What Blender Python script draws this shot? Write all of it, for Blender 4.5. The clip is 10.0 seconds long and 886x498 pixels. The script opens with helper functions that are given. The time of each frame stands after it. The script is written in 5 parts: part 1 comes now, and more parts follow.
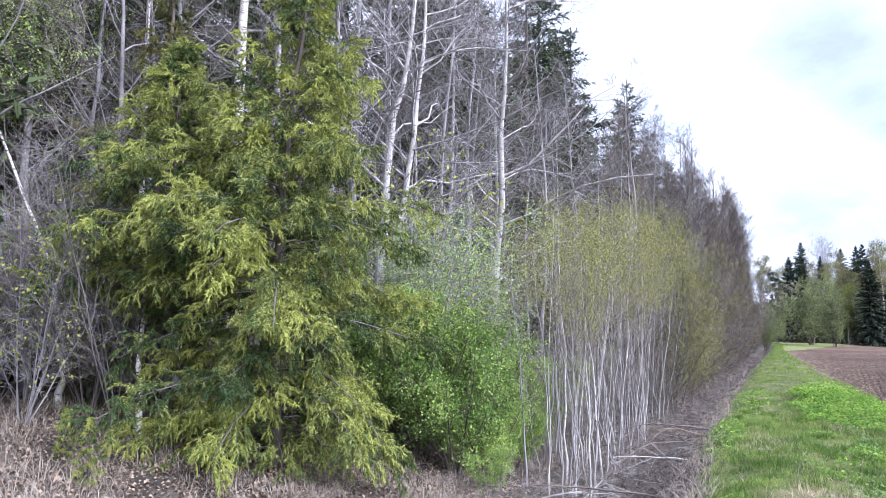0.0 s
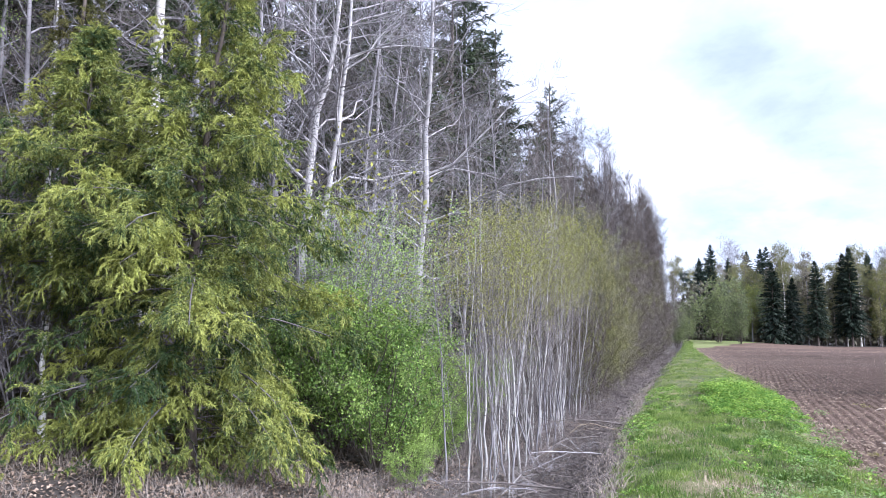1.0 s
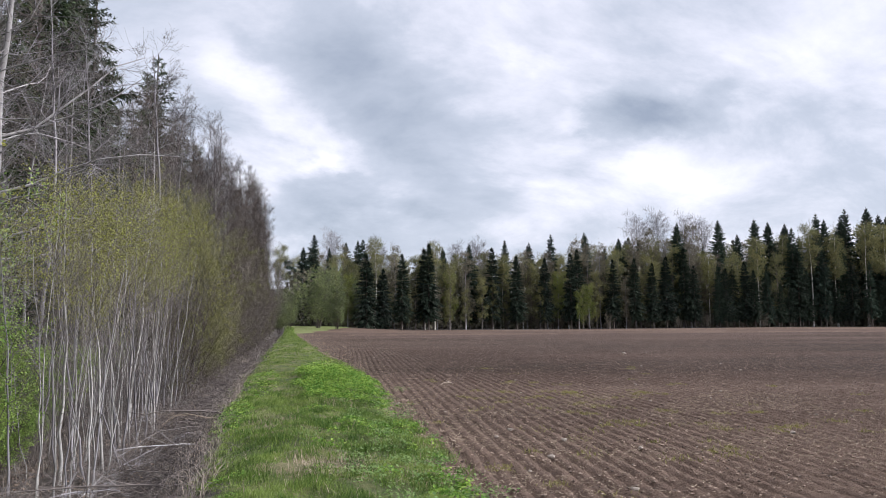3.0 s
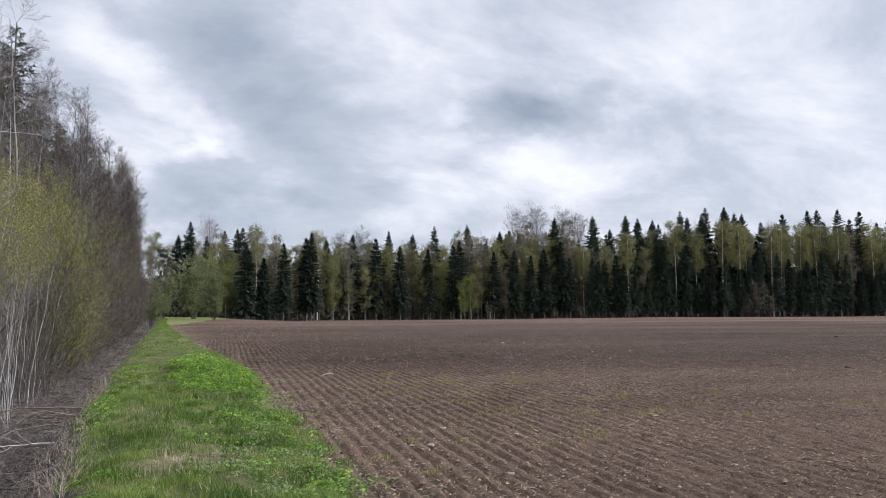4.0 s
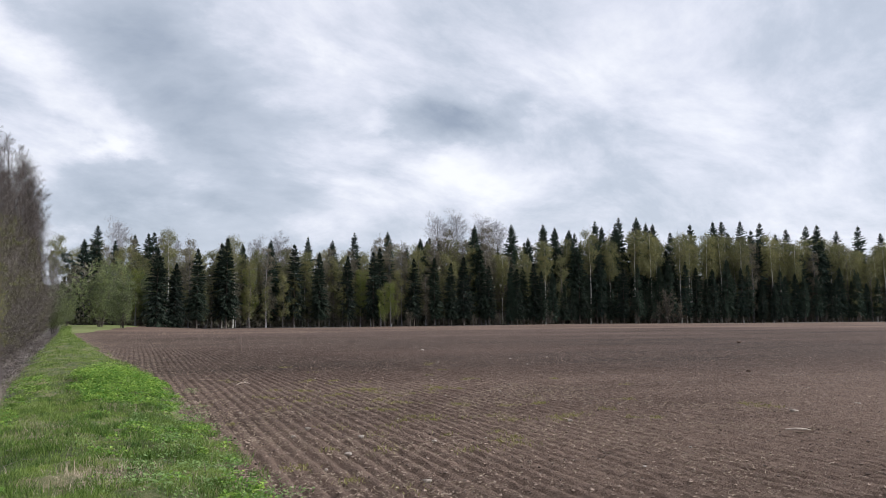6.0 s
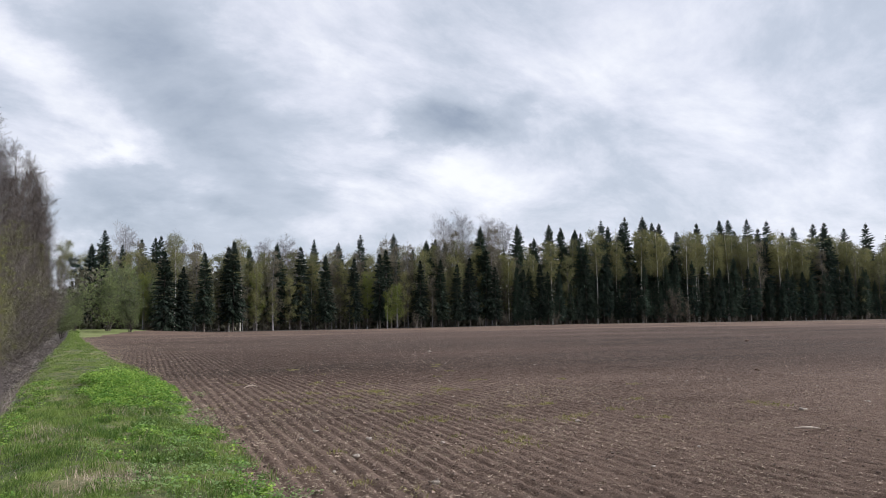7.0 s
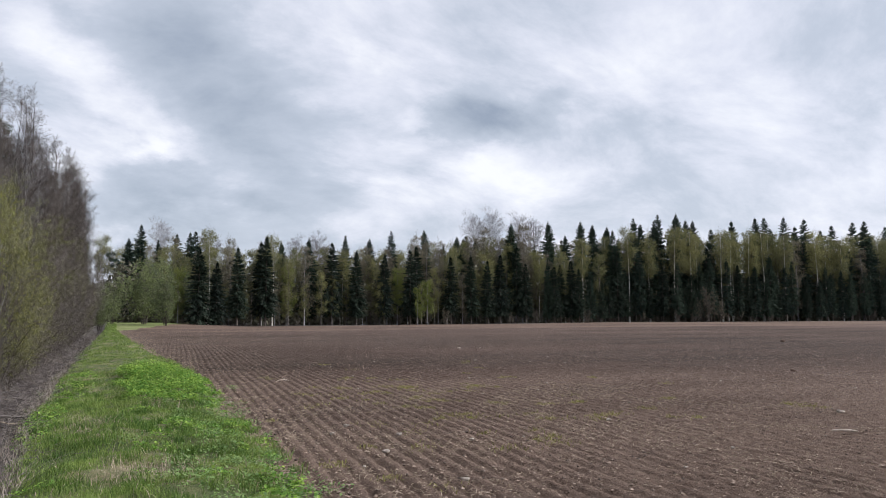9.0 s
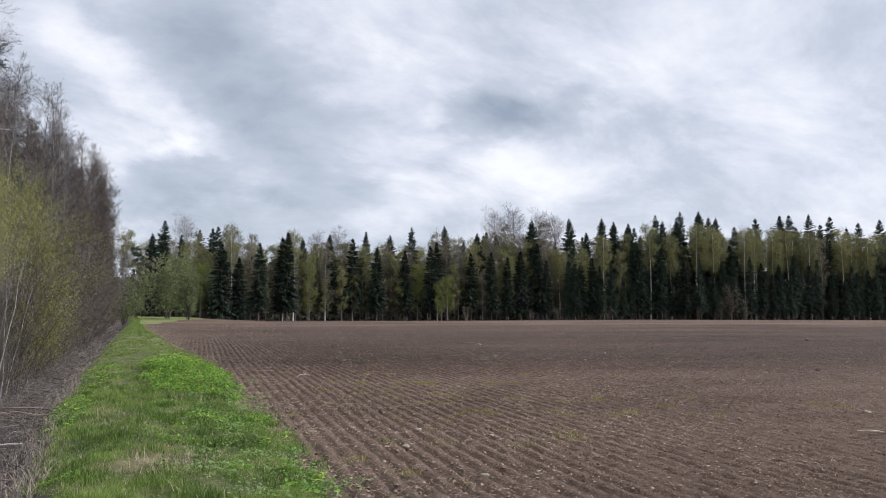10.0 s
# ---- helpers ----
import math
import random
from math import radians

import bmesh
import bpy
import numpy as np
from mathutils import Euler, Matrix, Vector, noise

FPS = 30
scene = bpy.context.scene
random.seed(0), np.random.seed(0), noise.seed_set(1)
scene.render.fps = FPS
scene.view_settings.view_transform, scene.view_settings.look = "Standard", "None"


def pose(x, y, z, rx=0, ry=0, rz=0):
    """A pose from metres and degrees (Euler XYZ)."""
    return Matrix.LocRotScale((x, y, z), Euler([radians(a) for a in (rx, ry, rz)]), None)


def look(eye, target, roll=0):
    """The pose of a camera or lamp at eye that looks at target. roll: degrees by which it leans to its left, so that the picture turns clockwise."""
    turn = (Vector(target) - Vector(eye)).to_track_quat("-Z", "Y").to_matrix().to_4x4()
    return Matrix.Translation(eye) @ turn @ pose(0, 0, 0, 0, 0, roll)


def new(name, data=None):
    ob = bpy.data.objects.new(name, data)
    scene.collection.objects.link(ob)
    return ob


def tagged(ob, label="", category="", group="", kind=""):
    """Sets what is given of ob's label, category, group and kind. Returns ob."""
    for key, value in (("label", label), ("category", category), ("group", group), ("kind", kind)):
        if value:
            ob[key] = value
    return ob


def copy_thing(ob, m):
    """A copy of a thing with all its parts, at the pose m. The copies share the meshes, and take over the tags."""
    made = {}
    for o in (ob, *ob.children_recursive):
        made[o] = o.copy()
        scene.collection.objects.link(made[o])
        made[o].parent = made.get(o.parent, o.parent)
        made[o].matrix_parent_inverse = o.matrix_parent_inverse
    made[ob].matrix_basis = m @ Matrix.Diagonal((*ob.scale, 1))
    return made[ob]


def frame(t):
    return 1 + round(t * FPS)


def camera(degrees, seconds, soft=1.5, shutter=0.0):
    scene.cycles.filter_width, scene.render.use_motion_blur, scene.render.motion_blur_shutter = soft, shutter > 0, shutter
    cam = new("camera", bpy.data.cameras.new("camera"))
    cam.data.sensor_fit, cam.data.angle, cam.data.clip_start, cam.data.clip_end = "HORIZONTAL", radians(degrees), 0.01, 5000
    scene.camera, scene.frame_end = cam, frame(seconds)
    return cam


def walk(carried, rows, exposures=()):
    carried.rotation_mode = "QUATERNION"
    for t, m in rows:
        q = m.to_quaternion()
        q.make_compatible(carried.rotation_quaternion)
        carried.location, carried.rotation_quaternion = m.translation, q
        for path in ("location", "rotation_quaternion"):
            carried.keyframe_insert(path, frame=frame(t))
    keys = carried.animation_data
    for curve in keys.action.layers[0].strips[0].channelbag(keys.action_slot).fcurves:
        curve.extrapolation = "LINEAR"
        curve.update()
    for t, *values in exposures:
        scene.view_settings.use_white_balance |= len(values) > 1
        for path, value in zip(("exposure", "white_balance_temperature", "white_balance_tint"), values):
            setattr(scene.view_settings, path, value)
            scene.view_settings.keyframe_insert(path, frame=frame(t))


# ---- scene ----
# x: across the grass bank (the field is at +x, the ditch and the wood at -x), y: along it, z up; the field lies at z = 0
cam = camera(62.8, 10.0, soft=0.7)
EYE = 1.6
ROWS = [
    (0.0, 0.000, 0.000, 96.70, -0.52, 24.53),
    (0.5, 0.003, 0.001, 96.63, -0.58, 22.54),
    (1.0, 0.009, 0.003, 96.60, -0.53, 18.47),
    (1.5, 0.020, 0.006, 96.57, -0.31, 11.15),
    (2.0, 0.033, 0.008, 96.47, -0.15, 2.76),
    (2.5, 0.046, 0.008, 96.16, 0.03, -5.25),
    (3.0, 0.056, 0.006, 95.69, 0.09, -11.90),
    (4.5, 0.074, 0.000, 94.89, 0.05, -24.01),
    (5.0, 0.077, -0.001, 95.11, 0.00, -26.17),
    (5.5, 0.079, -0.002, 95.38, 0.07, -27.39),
    (7.0, 0.078, -0.002, 95.59, 0.69, -26.83),
    (7.5, 0.077, -0.001, 95.56, 0.75, -26.21),
    (8.0, 0.077, -0.001, 95.52, 0.66, -25.65),
    (8.5, 0.076, -0.000, 95.46, 0.41, -25.12),
    (9.0, 0.075, 0.000, 95.34, 0.12, -24.47),
    (9.5, 0.074, 0.001, 95.18, -0.13, -23.68),
    (10.0, 0.072, 0.001, 95.04, -0.28, -22.90),
]
walk(cam, [(t, pose(x, y, EYE, rx, ry, rz)) for t, x, y, rx, ry, rz in ROWS],
     exposures=[(0.0, 0.93, 5720, 16), (1.0, 0.88, 5720, 16), (2.0, 0.56, 5800, 16), (2.5, 0.24, 6200, 14), (3.2, 0.02, 6380, 12), (4.5, -0.06, 6400, 10), (10.0, -0.06, 6400, 10)])

# ---- world and sun ----
SUN_EL, SUN_AZ = radians(38), radians(112)
world = bpy.data.worlds.new("overcast_sky")
scene.world = world
world.use_nodes = True


def build_sky():
    nt = world.node_tree
    N, L = nt.nodes, nt.links
    N.clear()
    out = N.new("ShaderNodeOutputWorld")
    bg = N.new("ShaderNodeBackground")
    L.new(bg.outputs[0], out.inputs[0])
    tc = N.new("ShaderNodeTexCoord")
    sep = N.new("ShaderNodeSeparateXYZ")
    L.new(tc.outputs["Generated"], sep.inputs[0])
    # the direction laid onto a flat cloud deck
    zz = N.new("ShaderNodeMath"); zz.operation = "MAXIMUM"; zz.inputs[1].default_value = 0.0
    L.new(sep.outputs[2], zz.inputs[0])
    za = N.new("ShaderNodeMath"); za.operation = "ADD"; za.inputs[1].default_value = 0.42
    L.new(zz.outputs[0], za.inputs[0])
    dx = N.new("ShaderNodeMath"); dx.operation = "DIVIDE"
    dy = N.new("ShaderNodeMath"); dy.operation = "DIVIDE"
    L.new(sep.outputs[0], dx.inputs[0]); L.new(za.outputs[0], dx.inputs[1])
    L.new(sep.outputs[1], dy.inputs[0]); L.new(za.outputs[0], dy.inputs[1])
    cmb = N.new("ShaderNodeCombineXYZ")
    L.new(dx.outputs[0], cmb.inputs[0]); L.new(dy.outputs[0], cmb.inputs[1])

    def cloud(scale, detail, rough, offset, stretch):
        mp = N.new("ShaderNodeMapping")
        mp.inputs["Location"].default_value = offset
        mp.inputs["Rotation"].default_value = (0, 0, radians(-28))
        mp.inputs["Scale"].default_value = stretch
        L.new(cmb.outputs[0], mp.inputs[0])
        nz = N.new("ShaderNodeTexNoise")
        nz.inputs["Scale"].default_value = scale
        nz.inputs["Detail"].default_value = detail
        nz.inputs["Roughness"].default_value = rough
        nz.inputs["Distortion"].default_value = 0.25
        L.new(mp.outputs[0], nz.inputs["Vector"])
        return nz.outputs["Fac"]
    big = cloud(0.8, 3, 0.5, CLOUD_BIG, (1.0, 1.0, 1.0))
    fine = cloud(3.0, 10, 0.62, CLOUD_FINE, (0.85, 1.1, 1.0))
    mix = N.new("ShaderNodeMath"); mix.operation = "MULTIPLY_ADD"; mix.inputs[1].default_value = 0.35
    mul = N.new("ShaderNodeMath"); mul.operation = "MULTIPLY_ADD"; mul.inputs[1].default_value = 0.80; mul.inputs[2].default_value = 0.147
    L.new(fine, mul.inputs[0])
    L.new(big, mix.inputs[0]); L.new(mul.outputs[0], mix.inputs[2])
    # azimuth and elevation in degrees, their outlines torn by noise
    nm = N.new("ShaderNodeVectorMath"); nm.operation = "NORMALIZE"
    L.new(tc.outputs["Generated"], nm.inputs[0])
    s2 = N.new("ShaderNodeSeparateXYZ"); L.new(nm.outputs[0], s2.inputs[0])
    az = N.new("ShaderNodeMath"); az.operation = "ARCTAN2"
    L.new(s2.outputs[0], az.inputs[0]); L.new(s2.outputs[1], az.inputs[1])
    el = N.new("ShaderNodeMath"); el.operation = "ARCSINE"; L.new(s2.outputs[2], el.inputs[0])
    uv = N.new("ShaderNodeCombineXYZ"); L.new(az.outputs[0], uv.inputs[0]); L.new(el.outputs[0], uv.inputs[1])
    deg = N.new("ShaderNodeVectorMath"); deg.operation = "SCALE"; deg.inputs["Scale"].default_value = 180 / math.pi
    L.new(uv.outputs[0], deg.inputs[0])
    tear = N.new("ShaderNodeTexNoise")
    tear.inputs["Scale"].default_value, tear.inputs["Detail"].default_value, tear.inputs["Roughness"].default_value = 3.8, 7, 0.58
    L.new(cmb.outputs[0], tear.inputs["Vector"])
    off = N.new("ShaderNodeVectorMath"); off.operation = "SUBTRACT"; off.inputs[1].default_value = (0.5, 0.5, 0.5)
    L.new(tear.outputs["Color"], off.inputs[0])
    big_off = N.new("ShaderNodeVectorMath"); big_off.operation = "MULTIPLY_ADD"; big_off.inputs[1].default_value = (16.0, 8.0, 0.0)
    L.new(off.outputs[0], big_off.inputs[0]); L.new(deg.outputs[0], big_off.inputs[2])

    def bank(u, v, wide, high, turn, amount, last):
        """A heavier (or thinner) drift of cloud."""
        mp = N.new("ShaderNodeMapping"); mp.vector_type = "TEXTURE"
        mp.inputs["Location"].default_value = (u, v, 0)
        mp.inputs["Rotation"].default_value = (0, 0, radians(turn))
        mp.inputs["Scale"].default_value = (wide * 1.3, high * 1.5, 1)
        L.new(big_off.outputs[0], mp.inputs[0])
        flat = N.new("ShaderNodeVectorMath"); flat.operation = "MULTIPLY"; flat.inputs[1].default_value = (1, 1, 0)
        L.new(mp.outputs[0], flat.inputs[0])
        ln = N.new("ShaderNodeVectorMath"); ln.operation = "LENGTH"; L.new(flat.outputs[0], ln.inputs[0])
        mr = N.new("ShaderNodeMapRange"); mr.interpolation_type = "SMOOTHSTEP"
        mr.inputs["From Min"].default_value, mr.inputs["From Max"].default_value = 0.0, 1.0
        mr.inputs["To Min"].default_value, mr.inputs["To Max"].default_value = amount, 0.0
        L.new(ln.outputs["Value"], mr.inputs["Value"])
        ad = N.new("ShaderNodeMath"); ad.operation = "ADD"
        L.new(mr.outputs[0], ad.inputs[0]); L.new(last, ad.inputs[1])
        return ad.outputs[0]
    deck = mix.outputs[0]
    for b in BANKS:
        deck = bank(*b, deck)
    ramp = N.new("ShaderNodeValToRGB")
    e = ramp.color_ramp.elements
    e[0].position, e[0].color = 0.30, (0.27, 0.32, 0.41, 1)
    e[1].position, e[1].color = 0.90, (0.95, 0.955, 0.99, 1)
    c = e.new(0.50); c.color = (0.43, 0.48, 0.565, 1)
    a = e.new(0.65); a.color = (0.545, 0.59, 0.68, 1)
    b = e.new(0.77); b.color = (0.74, 0.76, 0.85, 1)
    L.new(deck, ramp.inputs[0])
    # thin blue of the clear sky behind the deck
    sky = N.new("ShaderNodeTexSky")
    sky.sky_type, sky.sun_disc, sky.sun_elevation, sky.sun_rotation = "NISHITA", False, SUN_EL, SUN_AZ
    sc = N.new("ShaderNodeVectorMath"); sc.operation = "SCALE"; sc.inputs["Scale"].default_value = 0.09
    L.new(sky.outputs[0], sc.inputs[0])
    mx = N.new("ShaderNodeMixRGB"); mx.inputs[0].default_value = 0.88
    L.new(sc.outputs[0], mx.inputs[1]); L.new(ramp.outputs[0], mx.inputs[2])
    L.new(mx.outputs[0], bg.inputs[0])
    bg.inputs[1].default_value = 1.18


CLOUD_BIG, CLOUD_FINE = (2.3, 0.4, 0.0), (0.0, 3.1, 0.0)
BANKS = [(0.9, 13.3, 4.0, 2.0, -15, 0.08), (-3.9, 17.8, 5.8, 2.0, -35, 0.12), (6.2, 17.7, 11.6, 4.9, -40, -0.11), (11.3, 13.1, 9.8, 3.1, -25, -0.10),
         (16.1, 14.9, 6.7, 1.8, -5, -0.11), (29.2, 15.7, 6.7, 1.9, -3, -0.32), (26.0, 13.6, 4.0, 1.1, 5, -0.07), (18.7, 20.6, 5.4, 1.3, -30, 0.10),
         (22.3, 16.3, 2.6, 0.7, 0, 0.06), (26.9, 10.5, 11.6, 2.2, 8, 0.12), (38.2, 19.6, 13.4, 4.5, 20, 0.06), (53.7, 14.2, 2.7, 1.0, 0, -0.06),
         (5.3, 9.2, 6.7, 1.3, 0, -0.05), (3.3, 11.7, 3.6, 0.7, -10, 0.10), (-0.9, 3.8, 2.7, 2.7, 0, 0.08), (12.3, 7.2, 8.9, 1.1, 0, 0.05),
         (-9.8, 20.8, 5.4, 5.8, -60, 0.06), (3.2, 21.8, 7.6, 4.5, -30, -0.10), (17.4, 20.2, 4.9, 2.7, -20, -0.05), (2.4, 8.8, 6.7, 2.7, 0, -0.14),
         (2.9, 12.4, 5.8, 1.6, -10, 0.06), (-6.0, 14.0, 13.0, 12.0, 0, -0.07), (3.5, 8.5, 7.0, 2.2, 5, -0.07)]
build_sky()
sun = new("sun", bpy.data.lights.new("sun", "SUN"))
sun.data.energy, sun.data.angle, sun.data.color = 5.0, radians(40), (1.0, 0.98, 0.95)
sun.matrix_world = look((0, 0, 0), (-math.sin(SUN_AZ) * math.cos(SUN_EL), -math.cos(SUN_AZ) * math.cos(SUN_EL), -math.sin(SUN_EL)))


# ---- materials ----
def base_mat(name):
    m = bpy.data.materials.new(name)
    m.use_nodes = True
    return m, m.node_tree.nodes, m.node_tree.links, m.node_tree.nodes["Principled BSDF"]


def noise_node(N, L, scale, detail=4, rough=0.55, space="Object", stretch=(1, 1, 1)):
    tc = N.new("ShaderNodeTexCoord")
    mp = N.new("ShaderNodeMapping")
    mp.inputs["Scale"].default_value = stretch
    L.new(tc.outputs[space], mp.inputs[0])
    nz = N.new("ShaderNodeTexNoise")
    nz.inputs["Scale"].default_value, nz.inputs["Detail"].default_value, nz.inputs["Roughness"].default_value = scale, detail, rough
    L.new(mp.outputs[0], nz.inputs["Vector"])
    return nz.outputs["Fac"]


def ramp_node(N, L, fac, stops):
    r = N.new("ShaderNodeValToRGB")
    e = r.color_ramp.elements
    e[0].position, e[0].color = stops[0][0], (*stops[0][1], 1)
    e[1].position, e[1].color = stops[-1][0], (*stops[-1][1], 1)
    for p, c in stops[1:-1]:
        e.new(p).color = (*c, 1)
    L.new(fac, r.inputs[0])
    return r.outputs[0]


def leaf_mat(name, dark, light, through_light=0.35, clump=1.6, spread=0.5, rough=0.55, band=0.22):
    """Foliage: clumps of two tones, each leaf a little different, light passing through."""
    m, N, L, p = base_mat(name)
    n1 = noise_node(N, L, clump, 3)
    geo, info = N.new("ShaderNodeNewGeometry"), N.new("ShaderNodeObjectInfo")
    a = N.new("ShaderNodeMath"); a.operation = "MULTIPLY_ADD"; a.inputs[1].default_value = spread
    L.new(geo.outputs["Random Per Island"], a.inputs[0]); L.new(n1, a.inputs[2])
    b = N.new("ShaderNodeMath"); b.operation = "MULTIPLY_ADD"; b.inputs[1].default_value = 0.3
    L.new(info.outputs["Random"], b.inputs[0]); L.new(a.outputs[0], b.inputs[2])
    lo = 0.5 * spread + 0.15
    col = ramp_node(N, L, b.outputs[0], [(lo + 0.5 - band, dark), (lo + 0.5 + band, light)])
    L.new(col, p.inputs["Base Color"])
    p.inputs["Roughness"].default_value = rough
    p.inputs["Specular IOR Level"].default_value = 0.25
    tr = N.new("ShaderNodeBsdfTranslucent")
    L.new(col, tr.inputs[0])
    mx = N.new("ShaderNodeMixShader"); mx.inputs[0].default_value = through_light
    L.new(p.outputs[0], mx.inputs[1]); L.new(tr.outputs[0], mx.inputs[2])
    L.new(mx.outputs[0], N["Material Output"].inputs[0])
    return m


def bark_mat(name, dark, light, scale=9.0, mark=None, amount=0.45, bump=0.3):
    """Bark with upright grain; mark: dark cross marks as on a birch."""
    m, N, L, p = base_mat(name)
    n1 = noise_node(N, L, scale, 6, 0.6, stretch=(1, 1, 0.25))
    info = N.new("ShaderNodeObjectInfo")
    b = N.new("ShaderNodeMath"); b.operation = "MULTIPLY_ADD"; b.inputs[1].default_value = 0.22
    L.new(info.outputs["Random"], b.inputs[0]); L.new(n1, b.inputs[2])
    col = ramp_node(N, L, b.outputs[0], [(0.38, dark), (0.78, light)])
    if mark:
        n2 = noise_node(N, L, 5.0, 3, 0.6, stretch=(1.2, 1.2, 5.0))
        k = ramp_node(N, L, n2, [(amount + 0.10, (0, 0, 0)), (amount + 0.18, (1, 1, 1))])
        mx = N.new("ShaderNodeMixRGB")
        L.new(k, mx.inputs[0]); L.new(col, mx.inputs[1])
        mx.inputs[2].default_value = (*mark, 1)
        col = mx.outputs[0]
    L.new(col, p.inputs["Base Color"])
    p.inputs["Roughness"].default_value = 0.85
    bp = N.new("ShaderNodeBump"); bp.inputs["Strength"].default_value = bump; bp.inputs["Distance"].default_value = 0.02
    L.new(n1, bp.inputs["Height"]); L.new(bp.outputs[0], p.inputs["Normal"])
    return m


def island_mat(name, dark, light, rough=0.9):
    """Twigs, straw, clods: each piece its own tone."""
    m, N, L, p = base_mat(name)
    geo = N.new("ShaderNodeNewGeometry")
    n1 = noise_node(N, L, 1.3, 3)
    a = N.new("ShaderNodeMath"); a.operation = "MULTIPLY_ADD"; a.inputs[1].default_value = 0.6
    L.new(geo.outputs["Random Per Island"], a.inputs[0]); L.new(n1, a.inputs[2])
    L.new(ramp_node(N, L, a.outputs[0], [(0.45, dark), (1.1, light)]), p.inputs["Base Color"])
    p.inputs["Roughness"].default_value = rough
    return m


def soil_mat():
    m, N, L, p = base_mat("ploughed_soil")
    n1 = noise_node(N, L, 0.09, 5, 0.6, stretch=(0.22, 1.0, 1))
    n4 = noise_node(N, L, 75.0, 5, 0.7)
    n2 = noise_node(N, L, 7.0, 8, 0.65)
    n3 = noise_node(N, L, 26.0, 6, 0.7)
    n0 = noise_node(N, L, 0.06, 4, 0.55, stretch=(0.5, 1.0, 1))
    # noise-warped soil tone over distance: paler near, darkest mid-field, paler again far off
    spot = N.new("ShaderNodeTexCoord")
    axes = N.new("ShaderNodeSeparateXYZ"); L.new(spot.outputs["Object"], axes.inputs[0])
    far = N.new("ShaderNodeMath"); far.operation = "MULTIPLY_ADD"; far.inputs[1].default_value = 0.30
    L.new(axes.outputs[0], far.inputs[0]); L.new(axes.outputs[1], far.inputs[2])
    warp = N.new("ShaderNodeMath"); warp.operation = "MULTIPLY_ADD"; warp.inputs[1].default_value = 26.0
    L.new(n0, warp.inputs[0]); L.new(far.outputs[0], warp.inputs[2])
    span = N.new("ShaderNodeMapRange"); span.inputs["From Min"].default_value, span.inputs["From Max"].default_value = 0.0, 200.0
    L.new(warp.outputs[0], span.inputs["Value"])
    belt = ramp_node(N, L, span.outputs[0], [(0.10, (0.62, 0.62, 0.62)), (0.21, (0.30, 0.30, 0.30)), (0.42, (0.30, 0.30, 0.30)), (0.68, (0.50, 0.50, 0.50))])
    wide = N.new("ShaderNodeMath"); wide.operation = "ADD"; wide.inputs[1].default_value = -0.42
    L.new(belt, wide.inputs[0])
    banded = N.new("ShaderNodeMath"); banded.operation = "ADD"
    L.new(n1, banded.inputs[0]); L.new(wide.outputs[0], banded.inputs[1])
    a = N.new("ShaderNodeMath"); a.operation = "MULTIPLY_ADD"; a.inputs[1].default_value = 0.42
    mixed = N.new("ShaderNodeMath"); mixed.operation = "MULTIPLY_ADD"; mixed.inputs[1].default_value = 0.9
    shift = N.new("ShaderNodeMath"); shift.operation = "SUBTRACT"; shift.inputs[1].default_value = 0.5
    L.new(n4, shift.inputs[0]); L.new(shift.outputs[0], mixed.inputs[0]); L.new(n2, mixed.inputs[2])
    L.new(mixed.outputs[0], a.inputs[0]); L.new(banded.outputs[0], a.inputs[2])
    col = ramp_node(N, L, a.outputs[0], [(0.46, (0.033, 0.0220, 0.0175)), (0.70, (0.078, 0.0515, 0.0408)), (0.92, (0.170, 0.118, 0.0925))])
    # bits of straw and chalky crumbs
    k = ramp_node(N, L, n3, [(0.56, (0, 0, 0)), (0.70, (0.75, 0.75, 0.75))])
    mx = N.new("ShaderNodeMixRGB")
    L.new(k, mx.inputs[0]); L.new(col, mx.inputs[1]); mx.inputs[2].default_value = (0.25, 0.18, 0.143, 1)
    L.new(mx.outputs[0], p.inputs["Base Color"])
    p.inputs["Roughness"].default_value = 0.95
    p.inputs["Specular IOR Level"].default_value = 0.15
    wv = N.new("ShaderNodeTexWave")
    wv.bands_direction = "X"
    tc = N.new("ShaderNodeTexCoord")
    mp = N.new("ShaderNodeMapping")
    mp.inputs["Rotation"].default_value = (0, 0, math.atan(SKEW))
    L.new(tc.outputs["Object"], mp.inputs[0]); L.new(mp.outputs[0], wv.inputs["Vector"])
    wv.inputs["Scale"].default_value, wv.inputs["Distortion"].default_value, wv.inputs["Detail"].default_value, wv.inputs["Detail Scale"].default_value = 0.31416 / FURROW, 1.2, 3.0, 1.5
    b0 = N.new("ShaderNodeBump"); b0.inputs["Strength"].default_value = 0.35; b0.inputs["Distance"].default_value = 0.04
    L.new(wv.outputs["Fac"], b0.inputs["Height"])
    b1 = N.new("ShaderNodeBump"); b1.inputs["Strength"].default_value = 1.0; b1.inputs["Distance"].default_value = 0.045
    L.new(n2, b1.inputs["Height"]); L.new(b0.outputs[0], b1.inputs["Normal"])
    b2 = N.new("ShaderNodeBump"); b2.inputs["Strength"].default_value = 1.0; b2.inputs["Distance"].default_value = 0.03
    L.new(n3, b2.inputs["Height"]); L.new(b1.outputs[0], b2.inputs["Normal"])
    b3 = N.new("ShaderNodeBump"); b3.inputs["Strength"].default_value = 0.9; b3.inputs["Distance"].default_value = 0.014
    L.new(n4, b3.inputs["Height"]); L.new(b2.outputs[0], b3.inputs["Normal"])
    L.new(b3.outputs[0], p.inputs["Normal"])
    return m


